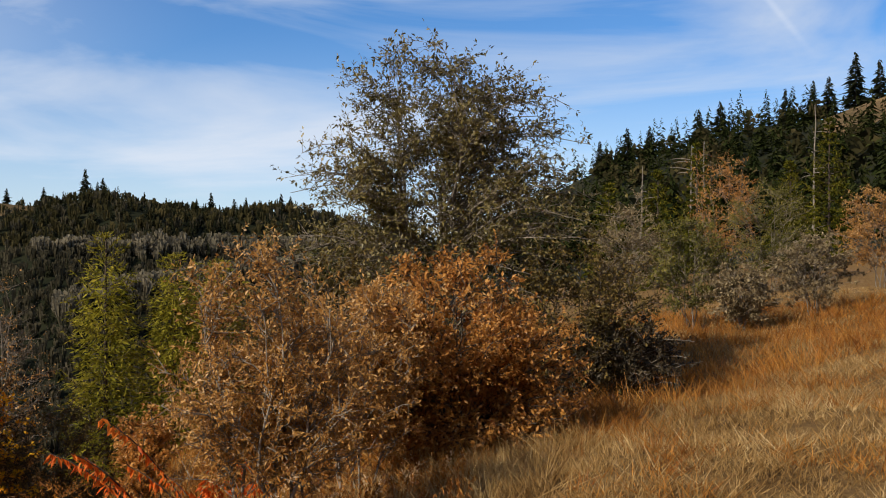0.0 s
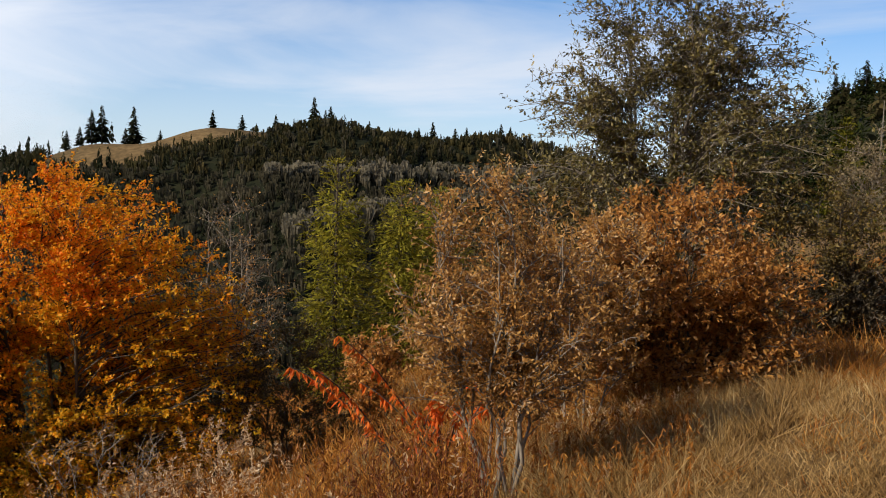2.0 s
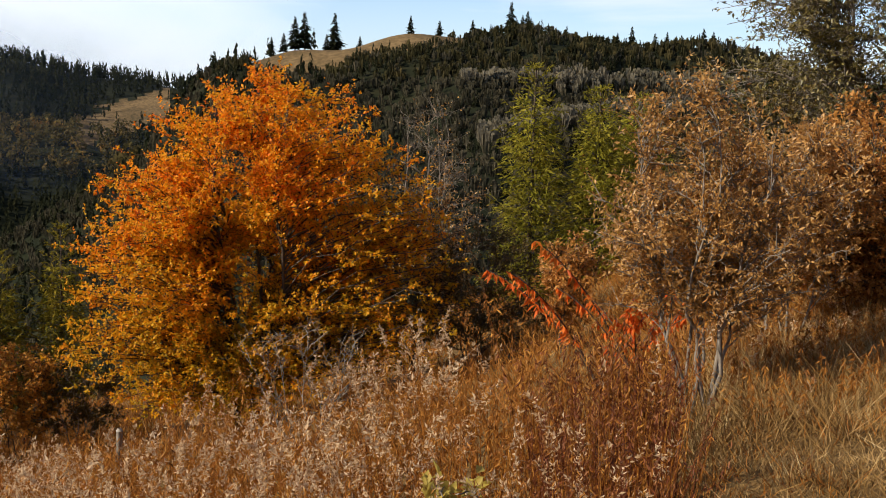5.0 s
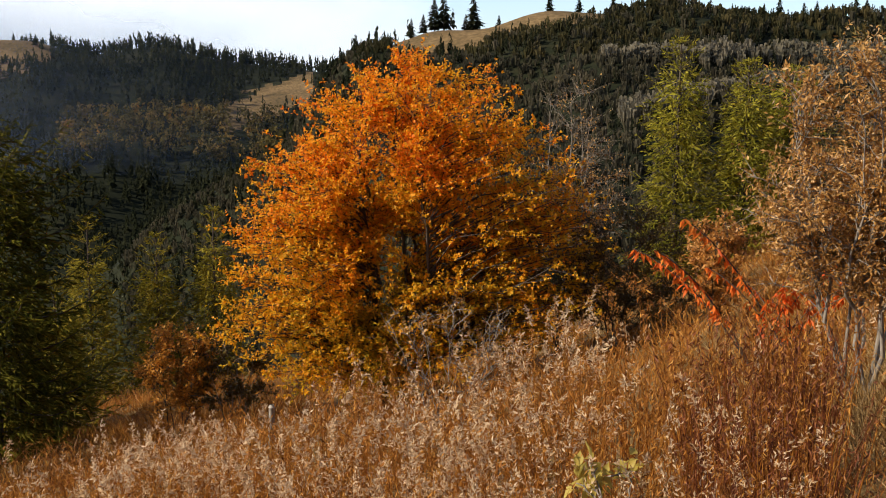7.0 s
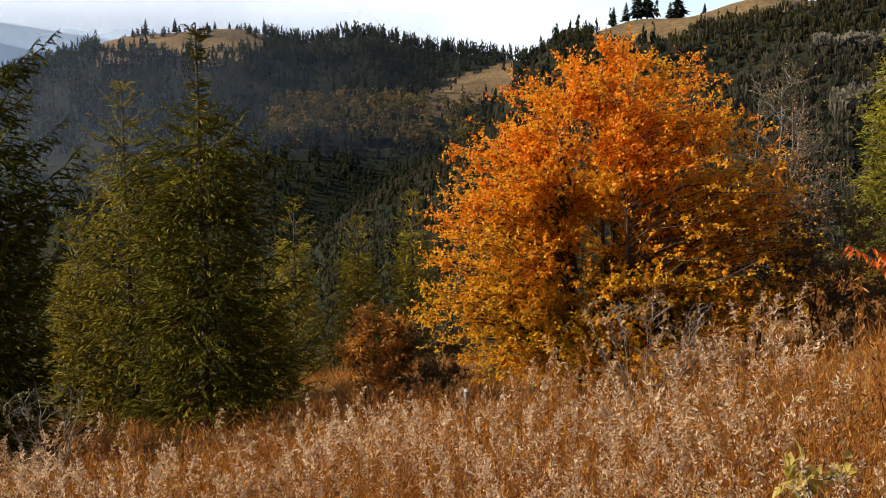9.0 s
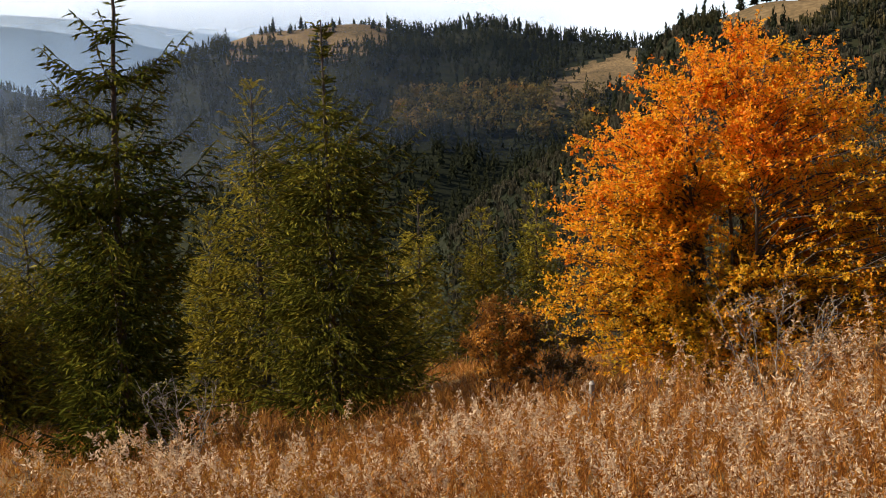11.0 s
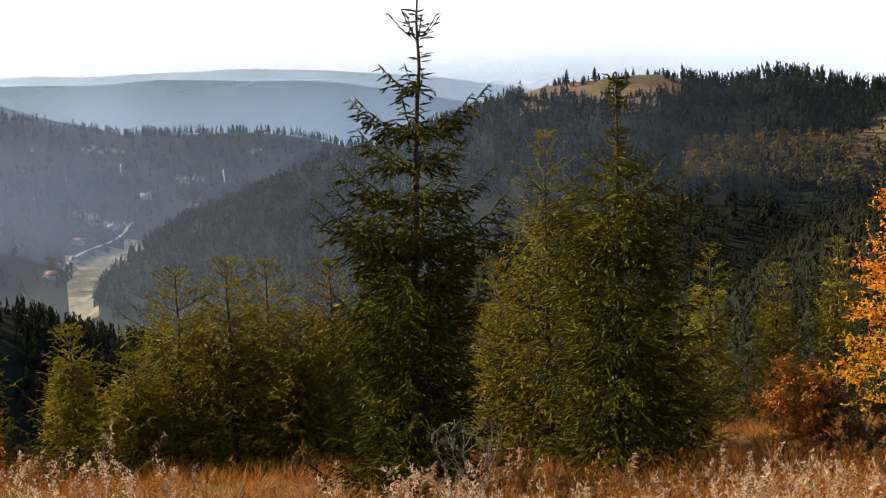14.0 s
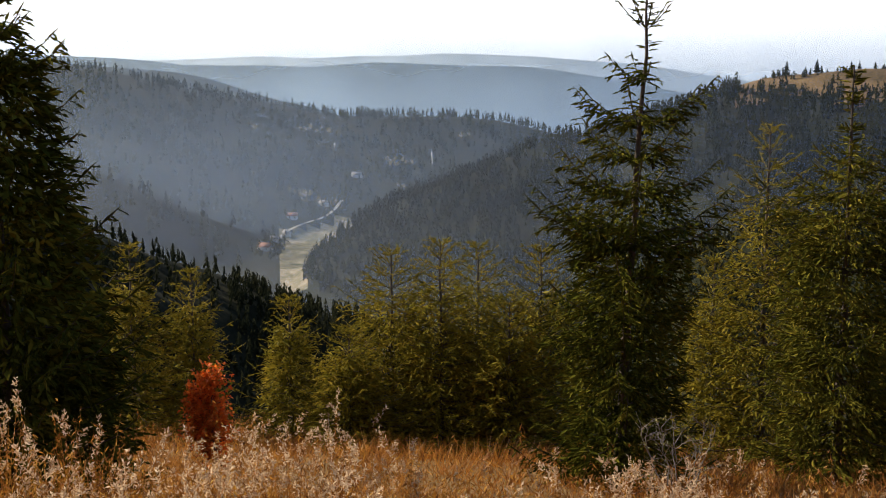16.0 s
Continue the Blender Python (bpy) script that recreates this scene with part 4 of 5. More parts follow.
# spur and hazy ridges
x, y = scatter(rng, 60, 112, 300, 545, 2600)
keep = elevation(x, y) > -17
x, y = x[keep], y[keep]
wood_of("spruce_forest", "dark spruce forest on the spur below", x, y, rng.uniform(6, 10, len(x)), M_FIR_FAR, fringed_spruces, 6, boughs=16, slim=0.25, fat=2.2, tent=0.22, face=2.5)
x, y = scatter(rng, 36, 100, 34, 80, 110)
wood_of("spruce_thicket", "dark young spruces below the meadow", x, y, rng.uniform(3, 5, len(x)), M_FIR_FAR, fringed_spruces, 9, boughs=140)
x, y = scatter(rng, 56, 108, 900, 2000, 5200)
a, r = bearing(x, y)
keep = ((ground(x, y) > FLOOR + EYE + 4) | (a > 77.3)) & (wobble(x, y, 260, 1.7) + 0.6 * rng.normal(size=len(x)) > -0.6) & ~hill_clearing(x, y)
x, y = x[keep], y[keep]
wood_of("spruce_forest", "hazy blue forest beyond the valley", x, y, rng.uniform(11, 19, len(x)), M_FIR_FAR, fringed_spruces, 7, boughs=11, slim=0.27, fat=2.6, tent=0.24, face=2.5)


# ---- single spruces along the hill crests ----
def crest_spruce(seed, label):
    rg = np.random.default_rng(seed)
    t = thing("crest_spruce", (0, 0, -900), label, "tree", "spruces on the hill crests")
    trunk, crown = Geo(), Geo()
    trunk.tube(np.array([[0, 0, -0.05], [0, 0, 0.5], [0, 0, 0.97]]), 0.018, 0.003, 6)
    fringed_spruces(crown, np.zeros((1, 3)), np.ones(1), rg, boughs=260, slim=0.4)
    part("trunk", trunk, M_BARK_DARK, t)
    part("crown", crown, M_FIR_FAR, t)
    return t


CREST = [
    (385, [(28.33, 11.1), (27.86, 12.6), (28.88, 6.5), (29.48, 6.5), (26.37, 13.0), (26.76, 6.0), (25.11, 4.1), (22.60, 6.4), (21.16, 5.2), (19.50, 6.2), (17.60, 11.0), (16.78, 7.9),
           (17.03, 6.6), (14.83, 5.1), (13.02, 4.7), (12.33, 6.2), (11.62, 8.9), (10.49, 6.9), (9.91, 6.7), (9.23, 5.0), (8.17, 6.3), (7.70, 5.5)]),
    (815, [(52.43, 10.5), (45.11, 11.6), (49.51, 6), (49.14, 6), (48.44, 5), (47.47, 6), (53.05, 6.2), (55.45, 6.4), (51.05, 9.8), (37.77, 9), (36.88, 9.4)]),
    (280, [(-20.11, 13.7), (-21.19, 11.5), (-18.91, 10.0), (-18.19, 10), (-16.89, 9), (-13.82, 9), (-12.81, 9), (-10.39, 8), (-9.28, 9), (-7.93, 9)]),
]
first = [crest_spruce(90 + i, "single dark spruce standing on a hill crest") for i in range(3)]
n_crest = 0
for dist, row in CREST:
    for az, hh in row:
        src = first[n_crest % 3]
        at = place(az, dist)
        m = Matrix.Translation(at - Vector((0, 0, 0.2))) @ Matrix.Rotation(n_crest * 1.7, 4, "Z") @ Matrix.Diagonal((hh * 1.2, hh * 1.2, hh * 1.03, 1))
        if n_crest < 3:
            src.matrix_basis = m
            src.scale = (hh * 1.2, hh * 1.2, hh * 1.03)
        else:
            c = copy_thing(src, Matrix.Identity(4))
            c.matrix_basis = m
        n_crest += 1


# ---- near trees ----
broadleaf("willow_tree", 0.2, 13.0, 4.35, [(-0.01, 0, 0.79, 0.24, 0.22, 0.19), (-0.15, 0, 0.66, 0.2, 0.22, 0.2), (0.16, 0, 0.67, 0.23, 0.22, 0.2), (0, 0, 0.58, 0.24, 0.24, 0.2), (-0.22, 0, 0.5, 0.22, 0.24, 0.18), (0.26, 0, 0.5, 0.22, 0.24, 0.18), (0, 0, 0.34, 0.44, 0.32, 0.24)], M_WILLOW, M_BARK_GREY,
          "tall goat willow with thinning grey-green leaves", "tree", 21, stems=5, limbs=500, twigs=12, leaves=8, leaf=(0.055, 0.024), trunk_r=0.04, spread=0.16, ragged=0.08, twig=0.06, lift=0.7, crown_from=0.12)
broadleaf("rust_bush", -0.4, 9.5, 1.75, [(-0.02, 0, 0.62, 0.5, 0.45, 0.38), (0.4, 0.1, 0.36, 0.3, 0.35, 0.34), (-0.35, 0, 0.4, 0.32, 0.35, 0.34), (0, 0, 0.14, 0.55, 0.4, 0.13)], M_RUST, M_BARK_DARK,
          "dense bush with rust-brown dry leaves", "bush", 22, stems=8, limbs=420, twigs=10, leaves=10, leaf=(0.046, 0.021), trunk_r=0.014, spread=0.35, flat=0.1, droop=0.1)
broadleaf("tan_shrub", 8.2, 7.0, 2.0, [(-0.05, 0, 0.74, 0.2, 0.2, 0.26), (0.14, 0, 0.56, 0.22, 0.2, 0.26), (-0.13, 0, 0.52, 0.22, 0.2, 0.24), (0, 0, 0.38, 0.22, 0.2, 0.12)], M_TAN, M_BARK_GREY,
          "thin many-stemmed shrub with curled tan leaves", "shrub", 23, stems=9, limbs=210, twigs=9, leaves=14, leaf=(0.033, 0.013), trunk_r=0.017, spread=0.22, crown_from=0.22, flat=0.0)
broadleaf("tan_shrub", 4.6, 8.6, 1.65, [(0, 0, 0.6, 0.36, 0.3, 0.4)], M_TAN, M_BARK_GREY, "tan-leaved shrub joining the rust bush", "shrub", 34, stems=6, limbs=160, twigs=9, leaves=12, leaf=(0.038, 0.015), trunk_r=0.012, flat=0.0)
broadleaf("olive_bush", 6.0, 12.0, 2.0, [(0, 0, 0.55, 0.55, 0.4, 0.45)], M_OLIVE, M_BARK_DARK, "olive-brown bush beside the willow", "bush", 24, stems=5, limbs=170, twigs=9, leaves=10, trunk_r=0.015)
broadleaf("olive_bush", -6.6, 12.6, 2.0, [(0, 0, 0.55, 0.5, 0.4, 0.42)], M_OLIVE, M_BARK_DARK, "dark olive-brown bush under the willow", "bush", 35, stems=5, limbs=170, twigs=9, leaves=10, trunk_r=0.015)
broadleaf("beech_tree", 30.3, 13.5, 4.6, [(0.05, 0, 0.79, 0.15, 0.2, 0.15), (-0.05, 0, 0.68, 0.24, 0.28, 0.21), (0.16, 0, 0.68, 0.22, 0.28, 0.21), (-0.22, 0, 0.53, 0.21, 0.28, 0.2), (0.3, 0, 0.56, 0.22, 0.28, 0.23), (-0.27, -0.05, 0.4, 0.2, 0.28, 0.18), (0.4, 0, 0.38, 0.18, 0.26, 0.24), (-0.25, -0.1, 0.22, 0.19, 0.25, 0.16), (0.0, 0.0, 0.34, 0.26, 0.26, 0.2), (0.2, 0.04, 0.27, 0.24, 0.26, 0.14), (-0.05, -0.14, 0.17, 0.28, 0.16, 0.1)], M_BEECH, M_BARK_DARK,
          "round beech tree with bright orange autumn leaves", "tree", 25, stems=5, limbs=900, twigs=14, leaves=14, leaf=(0.043, 0.027), trunk_r=0.04, spread=0.22, flat=0.35, crown_from=0.12, ragged=0.04, twig=0.05)
L_SHAPE = ([0, 0.04, 0.12, 0.35, 0.6, 1.0], [0.1, 0.22, 0.42, 0.75, 0.95, 1.0])
for az, dd, hh, seed in ((16.4, 18, 3.75, 31), (13.2, 18, 3.0, 32), (11.2, 19, 2.6, 33)):
    conifer("larch_tree", az, dd, hh, 0.85, M_LARCH_GREEN, "young bright green larch among the bushes", seed, whorls=20, per=7, shape=L_SHAPE, twig_step=0.09, droop=0.05, group="larches", needle=(0.045, 0.011), dense=2.6, power=0.55, inner=3, shoot=0.02, mass=6, flake=0.5, deep=0.95, core=2600, core_leaf=0.08, core_from=0.1, core_wide=0.4)
broadleaf("bare_tree", 21.3, 17, 4.0, [(0, 0, 0.72, 0.15, 0.16, 0.28), (0, 0, 0.5, 0.22, 0.2, 0.2)], M_TAN, M_BARK_GREY, "almost leafless grey-branched young tree", "tree", 26, stems=4, limbs=90, twigs=9, leaves=4, bare=0.6, trunk_r=0.028, spread=0.14, lift=0.6)
broadleaf("brown_bush", 22.2, 14.6, 2.7, [(0, 0, 0.55, 0.34, 0.4, 0.42)], M_TAN, M_BARK_DARK, "brown-orange bush leaning on the beech", "bush", 27, stems=5, limbs=150, twigs=8, leaves=10, trunk_r=0.015)
broadleaf("olive_bush", 19.0, 14.0, 2.0, [(0, 0, 0.5, 0.55, 0.4, 0.42)], M_OLIVE, M_BARK_DARK, "low olive bush below the larches", "bush", 36, stems=5, limbs=130, twigs=8, leaves=10, trunk_r=0.012)
broadleaf("brown_bush", 14.4, 12.0, 1.25, [(0, 0, 0.55, 0.26, 0.26, 0.42)], M_RUST, M_BARK_DARK, "thin brown bush before the larches", "bush", 37, stems=6, limbs=110, twigs=8, leaves=7, trunk_r=0.01)
broadleaf("twiggy_shrub", 27.5, 10.6, 1.35, [(0, 0, 0.6, 0.5, 0.4, 0.38)], M_TAN, M_BARK_GREY, "grey twiggy shrub with few leaves", "shrub", 28, stems=8, limbs=70, twigs=7, leaves=4, bare=0.7, trunk_r=0.01, spread=0.5)
broadleaf("rust_bush", 41.3, 14, 1.45, [(0, 0, 0.6, 0.36, 0.36, 0.4)], M_AMBER, M_BARK_DARK, "small rust-red bush at the meadow's edge", "bush", 29, stems=6, limbs=120, twigs=8, leaves=9, leaf=(0.04, 0.026), trunk_r=0.01)
broadleaf("olive_bush", 38.6, 14, 1.2, [(0, 0, 0.55, 0.5, 0.4, 0.4)], M_OLIVE, M_BARK_GREY, "low olive bush below the beech", "bush", 38, stems=6, limbs=80, twigs=8, leaves=8, leaf=(0.04, 0.026), trunk_r=0.01)

# spruces at the meadow's edge
A_SHAPE = ([0, 0.115, 0.21, 0.29, 0.36, 0.43, 0.5, 0.6, 0.8, 1.0], [0.2, 0.3, 0.45, 0.75, 0.9, 1.05, 1.1, 1.1, 1.15, 1.15])
C_SHAPE = ([0, 0.08, 0.2, 0.4, 0.6, 0.8, 1.0], [0.08, 0.18, 0.34, 0.56, 0.76, 0.95, 1.0])
B_SHAPE = ([0, 0.03, 0.1, 0.19, 0.22, 0.28, 0.36, 0.5, 0.7, 1.0], [0.06, 0.1, 0.1, 0.13, 0.34, 0.56, 0.78, 0.92, 1.0, 1.0])
conifer("spruce_tree", 49.8, 17, 6.1, 1.65, M_YOUNG_SPRUCE, "bushy young spruce with a long bare leader", 41, whorls=19, per=7, group="spruces", split=True, shape=B_SHAPE, steep=0.45, dense=5, needle=(0.036, 0.01), shoot=0.03, mass=8, flake=0.7, deep=0.55, inner=5, droop=0.12, hang=0.0, core=7000, core_from=0.3, core_wide=0.22, core_leaf=0.1, fine=0.28, jitter=0.012, side_twigs=0.4, twig_step=0.065, tiers=(0.03, 0.09, 0.15, 0.2, 0.225))
conifer("spruce_tree", 60.5, 15, 6.8, 1.2, M_SPRUCE, "tall dark spruce with a spindly top", 42, whorls=14, per=6, group="spruces", split=True, shape=A_SHAPE, steep=0.6, dense=6, needle=(0.036, 0.01), shoot=0.03, mass=8, flake=0.7, deep=0.5, inner=5, droop=0.12, hang=0.05, core=8000, core_from=0.4, core_wide=0.32, core_leaf=0.1, fine=0.28, jitter=0.006, lean=0.3, side_twigs=0.4, twig_step=0.045, gaps=0.06, tiers=(0.115, 0.21, 0.29, 0.355, 0.425, 0.495))
conifer("spruce_tree", 90.6, 12.0, 5.8, 1.6, M_SPRUCE, "very dark spruce in its own shade", 43, whorls=16, per=8, group="spruces", split=True, shape=C_SHAPE, dense=6, needle=(0.036, 0.01), shoot=0.03, mass=14, flake=0.7, deep=0.6, inner=6, hang=0.05, droop=0.15, core=9000, core_leaf=0.14, core_wide=0.5, fine=0.3, jitter=0.008, side_twigs=0.45, twig_step=0.055, tiers=(0.03, 0.1, 0.165, 0.215, 0.26))
for az, dd, hh, hf, seed in ((53.4, 20, 5.8, 1.5, 51), (55.8, 20.5, 3.6, 1.1, 61), (45.4, 24, 4.2, 1.0, 58), (42.2, 24, 3.7, 0.95, 59), (39.4, 24, 4.0, 0.9, 62), (64.4, 19.5, 3.6, 1.3, 52), (67.6, 20, 3.7, 1.3, 60), (69.5, 19, 3.6, 1.3, 53), (72.0, 19.5, 3.5, 1.45, 54), (66.0, 18.5, 2.6, 1.2, 64), (74.2, 18.5, 2.0, 1.1, 65),
                             (77.2, 20, 2.7, 0.9, 55), (82.0, 20, 3.0, 0.85, 56), (84.9, 20, 3.4, 0.95, 57), (47.0, 19, 2.6, 0.9, 63)):
    conifer("larch_tree", az, dd, hh, hf * 1.3, M_LARCH, "young larch with soft olive-green needles", seed, whorls=19, per=7, gaps=0.03, twig_step=0.16, droop=0.0, upturn=0.2, group="larches", needle=(0.055, 0.011), dense=2.4, power=0.55, inner=3, shoot=0.026, mass=6, flake=0.5, deep=0.9, side_twigs=0.32, core=2600, core_leaf=0.1, core_from=0.2, core_wide=0.3)
broadleaf("red_sapling", 81.4, 11.5, 1.5, [(0, 0, 0.6, 0.1, 0.1, 0.36)], M_RED, M_BARK_DARK, "slim sapling with fiery red leaves", "sapling", 30, stems=2, limbs=90, twigs=7, leaves=10, leaf=(0.045, 0.028), trunk_r=0.01, spread=0.05)
broadleaf("twiggy_shrub", 57.5, 12.8, 1.3, [(0, 0, 0.55, 0.45, 0.4, 0.4)], M_GREENISH, M_BARK_GREY, "arching leafless grey shrub before the spruce", "shrub", 39, stems=7, limbs=50, twigs=6, leaves=4, bare=0.7, trunk_r=0.012, spread=0.5)

# bushes up the slope to the right
for name, az, dd, hh, mat, lab, seed, wd in (
        ("scrub_bush", -8.9, 12.6, 1.15, M_SHADED_SCRUB, "low scrub in a hollow, leaves coloured as in deep shade", 81, 0.75), ("green_bush", -12.2, 19, 1.9, M_GREENISH, "green-yellow bush on the slope", 82, 0.42),
        ("olive_bush", -9.3, 26, 2.6, M_GREY_LEAF, "pale olive bush under the spruce hill", 83, 0.4), ("young_tree", -14.0, 32, 3.7, M_RUST, "orange-brown young tree on the slope", 84, 0.27),
        ("pale_shrub", -17.9, 20, 1.4, M_GREY_LEAF, "pale grey seeding shrub on the slope", 85, 0.6), ("brown_shrub", -21.0, 25, 2.2, M_TAN, "bare brown-violet shrub by the track", 86, 0.5),
        ("brown_shrub", -14.6, 18.5, 1.1, M_GREY_LEAF, "low twiggy scrub below the slope", 87, 0.6), ("green_bush", -16.0, 27, 2.6, M_GREENISH, "green bush between the conifers", 88, 0.4), ("brown_shrub", -25, 23, 2.2, M_TAN, "brown shrub beside the grassy track", 89, 0.5)):
    broadleaf(name, az, dd, hh, [(0, 0, 0.55, wd, wd, 0.42)], mat, M_BARK_GREY, lab, "bush", seed, stems=5, limbs=120, twigs=8, leaves=11, trunk_r=0.012, leaf=(0.05, 0.022))
for az, dd, hh, hf, seed in ((-10.7, 34, 3.4, 1.2, 94), (-17.0, 36, 3.3, 1.3, 95), (-12.6, 40, 4.4, 1.3, 96), (-18.8, 44, 5.2, 1.5, 97), (-8.3, 36, 3.4, 1.2, 98)):
    conifer("young_spruce", az, dd, hh, hf, M_SPRUCE, "young green spruce on the near hillside", seed, whorls=18, per=6, needle=(0.12, 0.045), dense=2, power=0.8, inner=0, twig_step=0.14, group="young spruces")


def dead_spruce(az, dd, hh, seed):
    rg = np.random.default_rng(seed)
    t = thing("dead_spruce", place(az, dd), "dead grey spruce pole with broken branches", "tree", "dead spruces")
    g = Geo()
    g.tube(bend((0, 0, -0.2), (0.1, 0, hh), 0, 8, 0.02, rg), 0.075, 0.02, 7)
    part("trunk", g, M_BARK_GREY, t, soft=True)
    for _ in range(9):
        z = hh * rg.uniform(0.4, 0.95)
        a = rg.uniform(0, 6.28)
        b = Geo()
        ln = rg.uniform(0.3, 1.1)
        b.tube(bend((0, 0, z), (math.cos(a) * ln, math.sin(a) * ln, z + rg.uniform(-0.2, 0.2)), 0.05, 4), 0.03, 0.01, 4)
        part("branch", b, M_BARK_GREY, t)


for az, hh, seed in ((-9.9, 5.2, 1), (-12.3, 6.0, 2), (-12.9, 6.1, 3), (-18.1, 7.2, 4)):
    dead_spruce(az, 60, hh, seed)


# ---- red sumac-like bush and small plants ----
def pinnate_bush(name, az, dd, label, mat, seed, stems, length, leaflet):
    rg = np.random.default_rng(seed)
    t = thing(name, place(az, dd), label, "bush")
    t.rotation_euler = (0, 0, radians(az))
    for k in range(stems):
        a = rg.uniform(0, 6.28) if k else math.pi * 0.97
        ln = length * rg.uniform(0.7, 1.1)
        line = bend((0, 0, 0), (math.cos(a) * ln * 0.75, math.sin(a) * ln * 0.5, ln * rg.uniform(0.6, 0.95)), 0.12 * ln, 9)
        w = Geo()
        w.tube(line, 0.008, 0.003, 5)
        st = part("stem", w, M_BARK_DARK, t)
        g = Geo()
        n = int(ln / 0.022)
        u = rg.uniform(0.3, 1.0, n)
        p = np.stack([np.interp(u, np.linspace(0, 1, 9), line[:, i]) for i in range(3)], 1)
        way = unit(rg, n) * [1, 1, 0.4] + [0, 0, -0.9]
        L = leaflet * rg.uniform(0.7, 1.2, n)
        g.leaves(p, way, unit(rg, n), L, L * 0.3, 0.3)
        tagged(part("foliage", g, mat, st), kind="stuff")
    return t


pinnate_bush("red_bush", 12.6, 8.6, "arching shrub with hanging scarlet leaves", M_RED, 101, 9, 1.15, 0.085)
pinnate_bush("red_bush", 11.0, 8.6, "small scarlet-leaved shrub among the weeds", M_RED, 102, 6, 1.1, 0.08)
broadleaf("yellow_plant", 19.9, 4.3, 0.86, [(0, 0, 0.78, 0.14, 0.12, 0.16)], M_YELLOW, M_BARK_GREY, "weed with pale yellow broad leaves", "plant", 103, stems=3, limbs=8, twigs=3, leaves=3, leaf=(0.07, 0.042), trunk_r=0.006)


def stake(az, dd):
    t = thing("wooden_stake", place(az, dd), "short weathered wooden stake in the weeds", "stake")
    g = Geo()
    g.tube(np.array([[0, 0, -0.2], [0.01, 0, 0.22], [0.02, 0, 0.43]]), 0.035, 0.03, 8)
    part("post", g, M_BARK_GREY, t, soft=True)
    c = Geo()
    c.tube(np.array([[0.02, 0, 0.43], [0.02, 0, 0.44], [0.02, 0, 0.46]]), 0.036, 0.02, 8)
    part("cap", c, M_BARK_PALE, t, "pale splintered top")


stake(36.7, 11.6)


# ---- village in the valley ----
def house(az, dd, turn, w, d, h, roof_mat, label):
    t = thing("farm_house", place(az, dd), label, "house", "valley houses")
    t.rotation_euler = (0, 0, radians(turn))
    x, y = w / 2, d / 2
    walls, roof = Geo(), Geo()
    v = [(-x, -y, -1), (x, -y, -1), (x, y, -1), (-x, y, -1), (-x, -y, h), (x, -y, h), (x, y, h), (-x, y, h), (-x, 0, h + d * 0.38), (x, 0, h + d * 0.38)]
    walls.add(v, [(0, 1, 5), (0, 5, 4), (1, 2, 6), (1, 6, 5), (2, 3, 7), (2, 7, 6), (3, 0, 4), (3, 4, 7), (4, 7, 8), (5, 9, 6)])
    e = 0.5
    z0, z1 = h - 0.2, h + d * 0.38 + 0.15
    rv = [(-x - e, -y - e, z0), (x + e, -y - e, z0), (x + e, 0, z1), (-x - e, 0, z1), (-x - e, y + e, z0), (x + e, y + e, z0)]
    rv += [(a, b, c + 0.25) for a, b, c in rv]
    roof.add(rv, [(0, 1, 2), (0, 2, 3), (3, 2, 5), (3, 5, 4), (6, 8, 7), (6, 9, 8), (9, 11, 8), (9, 10, 11), (0, 7, 1), (0, 6, 7), (4, 5, 11), (4, 11, 10), (0, 3, 9), (0, 9, 6), (3, 4, 10), (3, 10, 9), (1, 8, 2), (1, 7, 8), (2, 11, 5), (2, 8, 11)])
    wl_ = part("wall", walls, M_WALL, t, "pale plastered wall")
    part("roof", roof, roof_mat, t)
    for k in (-1, 1):
        g = Geo()
        g.add([(k * w * 0.25 - 0.6, -y - 0.05, 1), (k * w * 0.25 + 0.6, -y - 0.05, 1), (k * w * 0.25 + 0.6, -y - 0.05, 2.3), (k * w * 0.25 - 0.6, -y - 0.05, 2.3),
               (k * w * 0.25 - 0.6, -y + 0.02, 1), (k * w * 0.25 + 0.6, -y + 0.02, 1), (k * w * 0.25 + 0.6, -y + 0.02, 2.3), (k * w * 0.25 - 0.6, -y + 0.02, 2.3)],
              [(0, 1, 2), (0, 2, 3), (0, 4, 5), (0, 5, 1), (3, 2, 6), (3, 6, 7), (1, 5, 6), (1, 6, 2), (0, 3, 7), (0, 7, 4)])
        part("window", g, M_BARK_DARK, wl_)


for az, dd, turn, w, d, h, rm in ((77.9, 1040, 20, 9, 7, 3.2, M_ROOF), (78.3, 1000, 50, 12, 8, 3.4, M_ROOF_RED), (77.2, 1075, 10, 8, 6, 3, M_ROOF), (76.9, 1130, 75, 10, 7, 3.2, M_ROOF_RED), (75.3, 1230, 30, 9, 7, 3.2, M_ROOF),
                                  (73.6, 1400, 60, 12, 8, 3.5, M_ROOF)):
    house(az, dd, turn, w, d, h, rm, "small pale house in the valley")

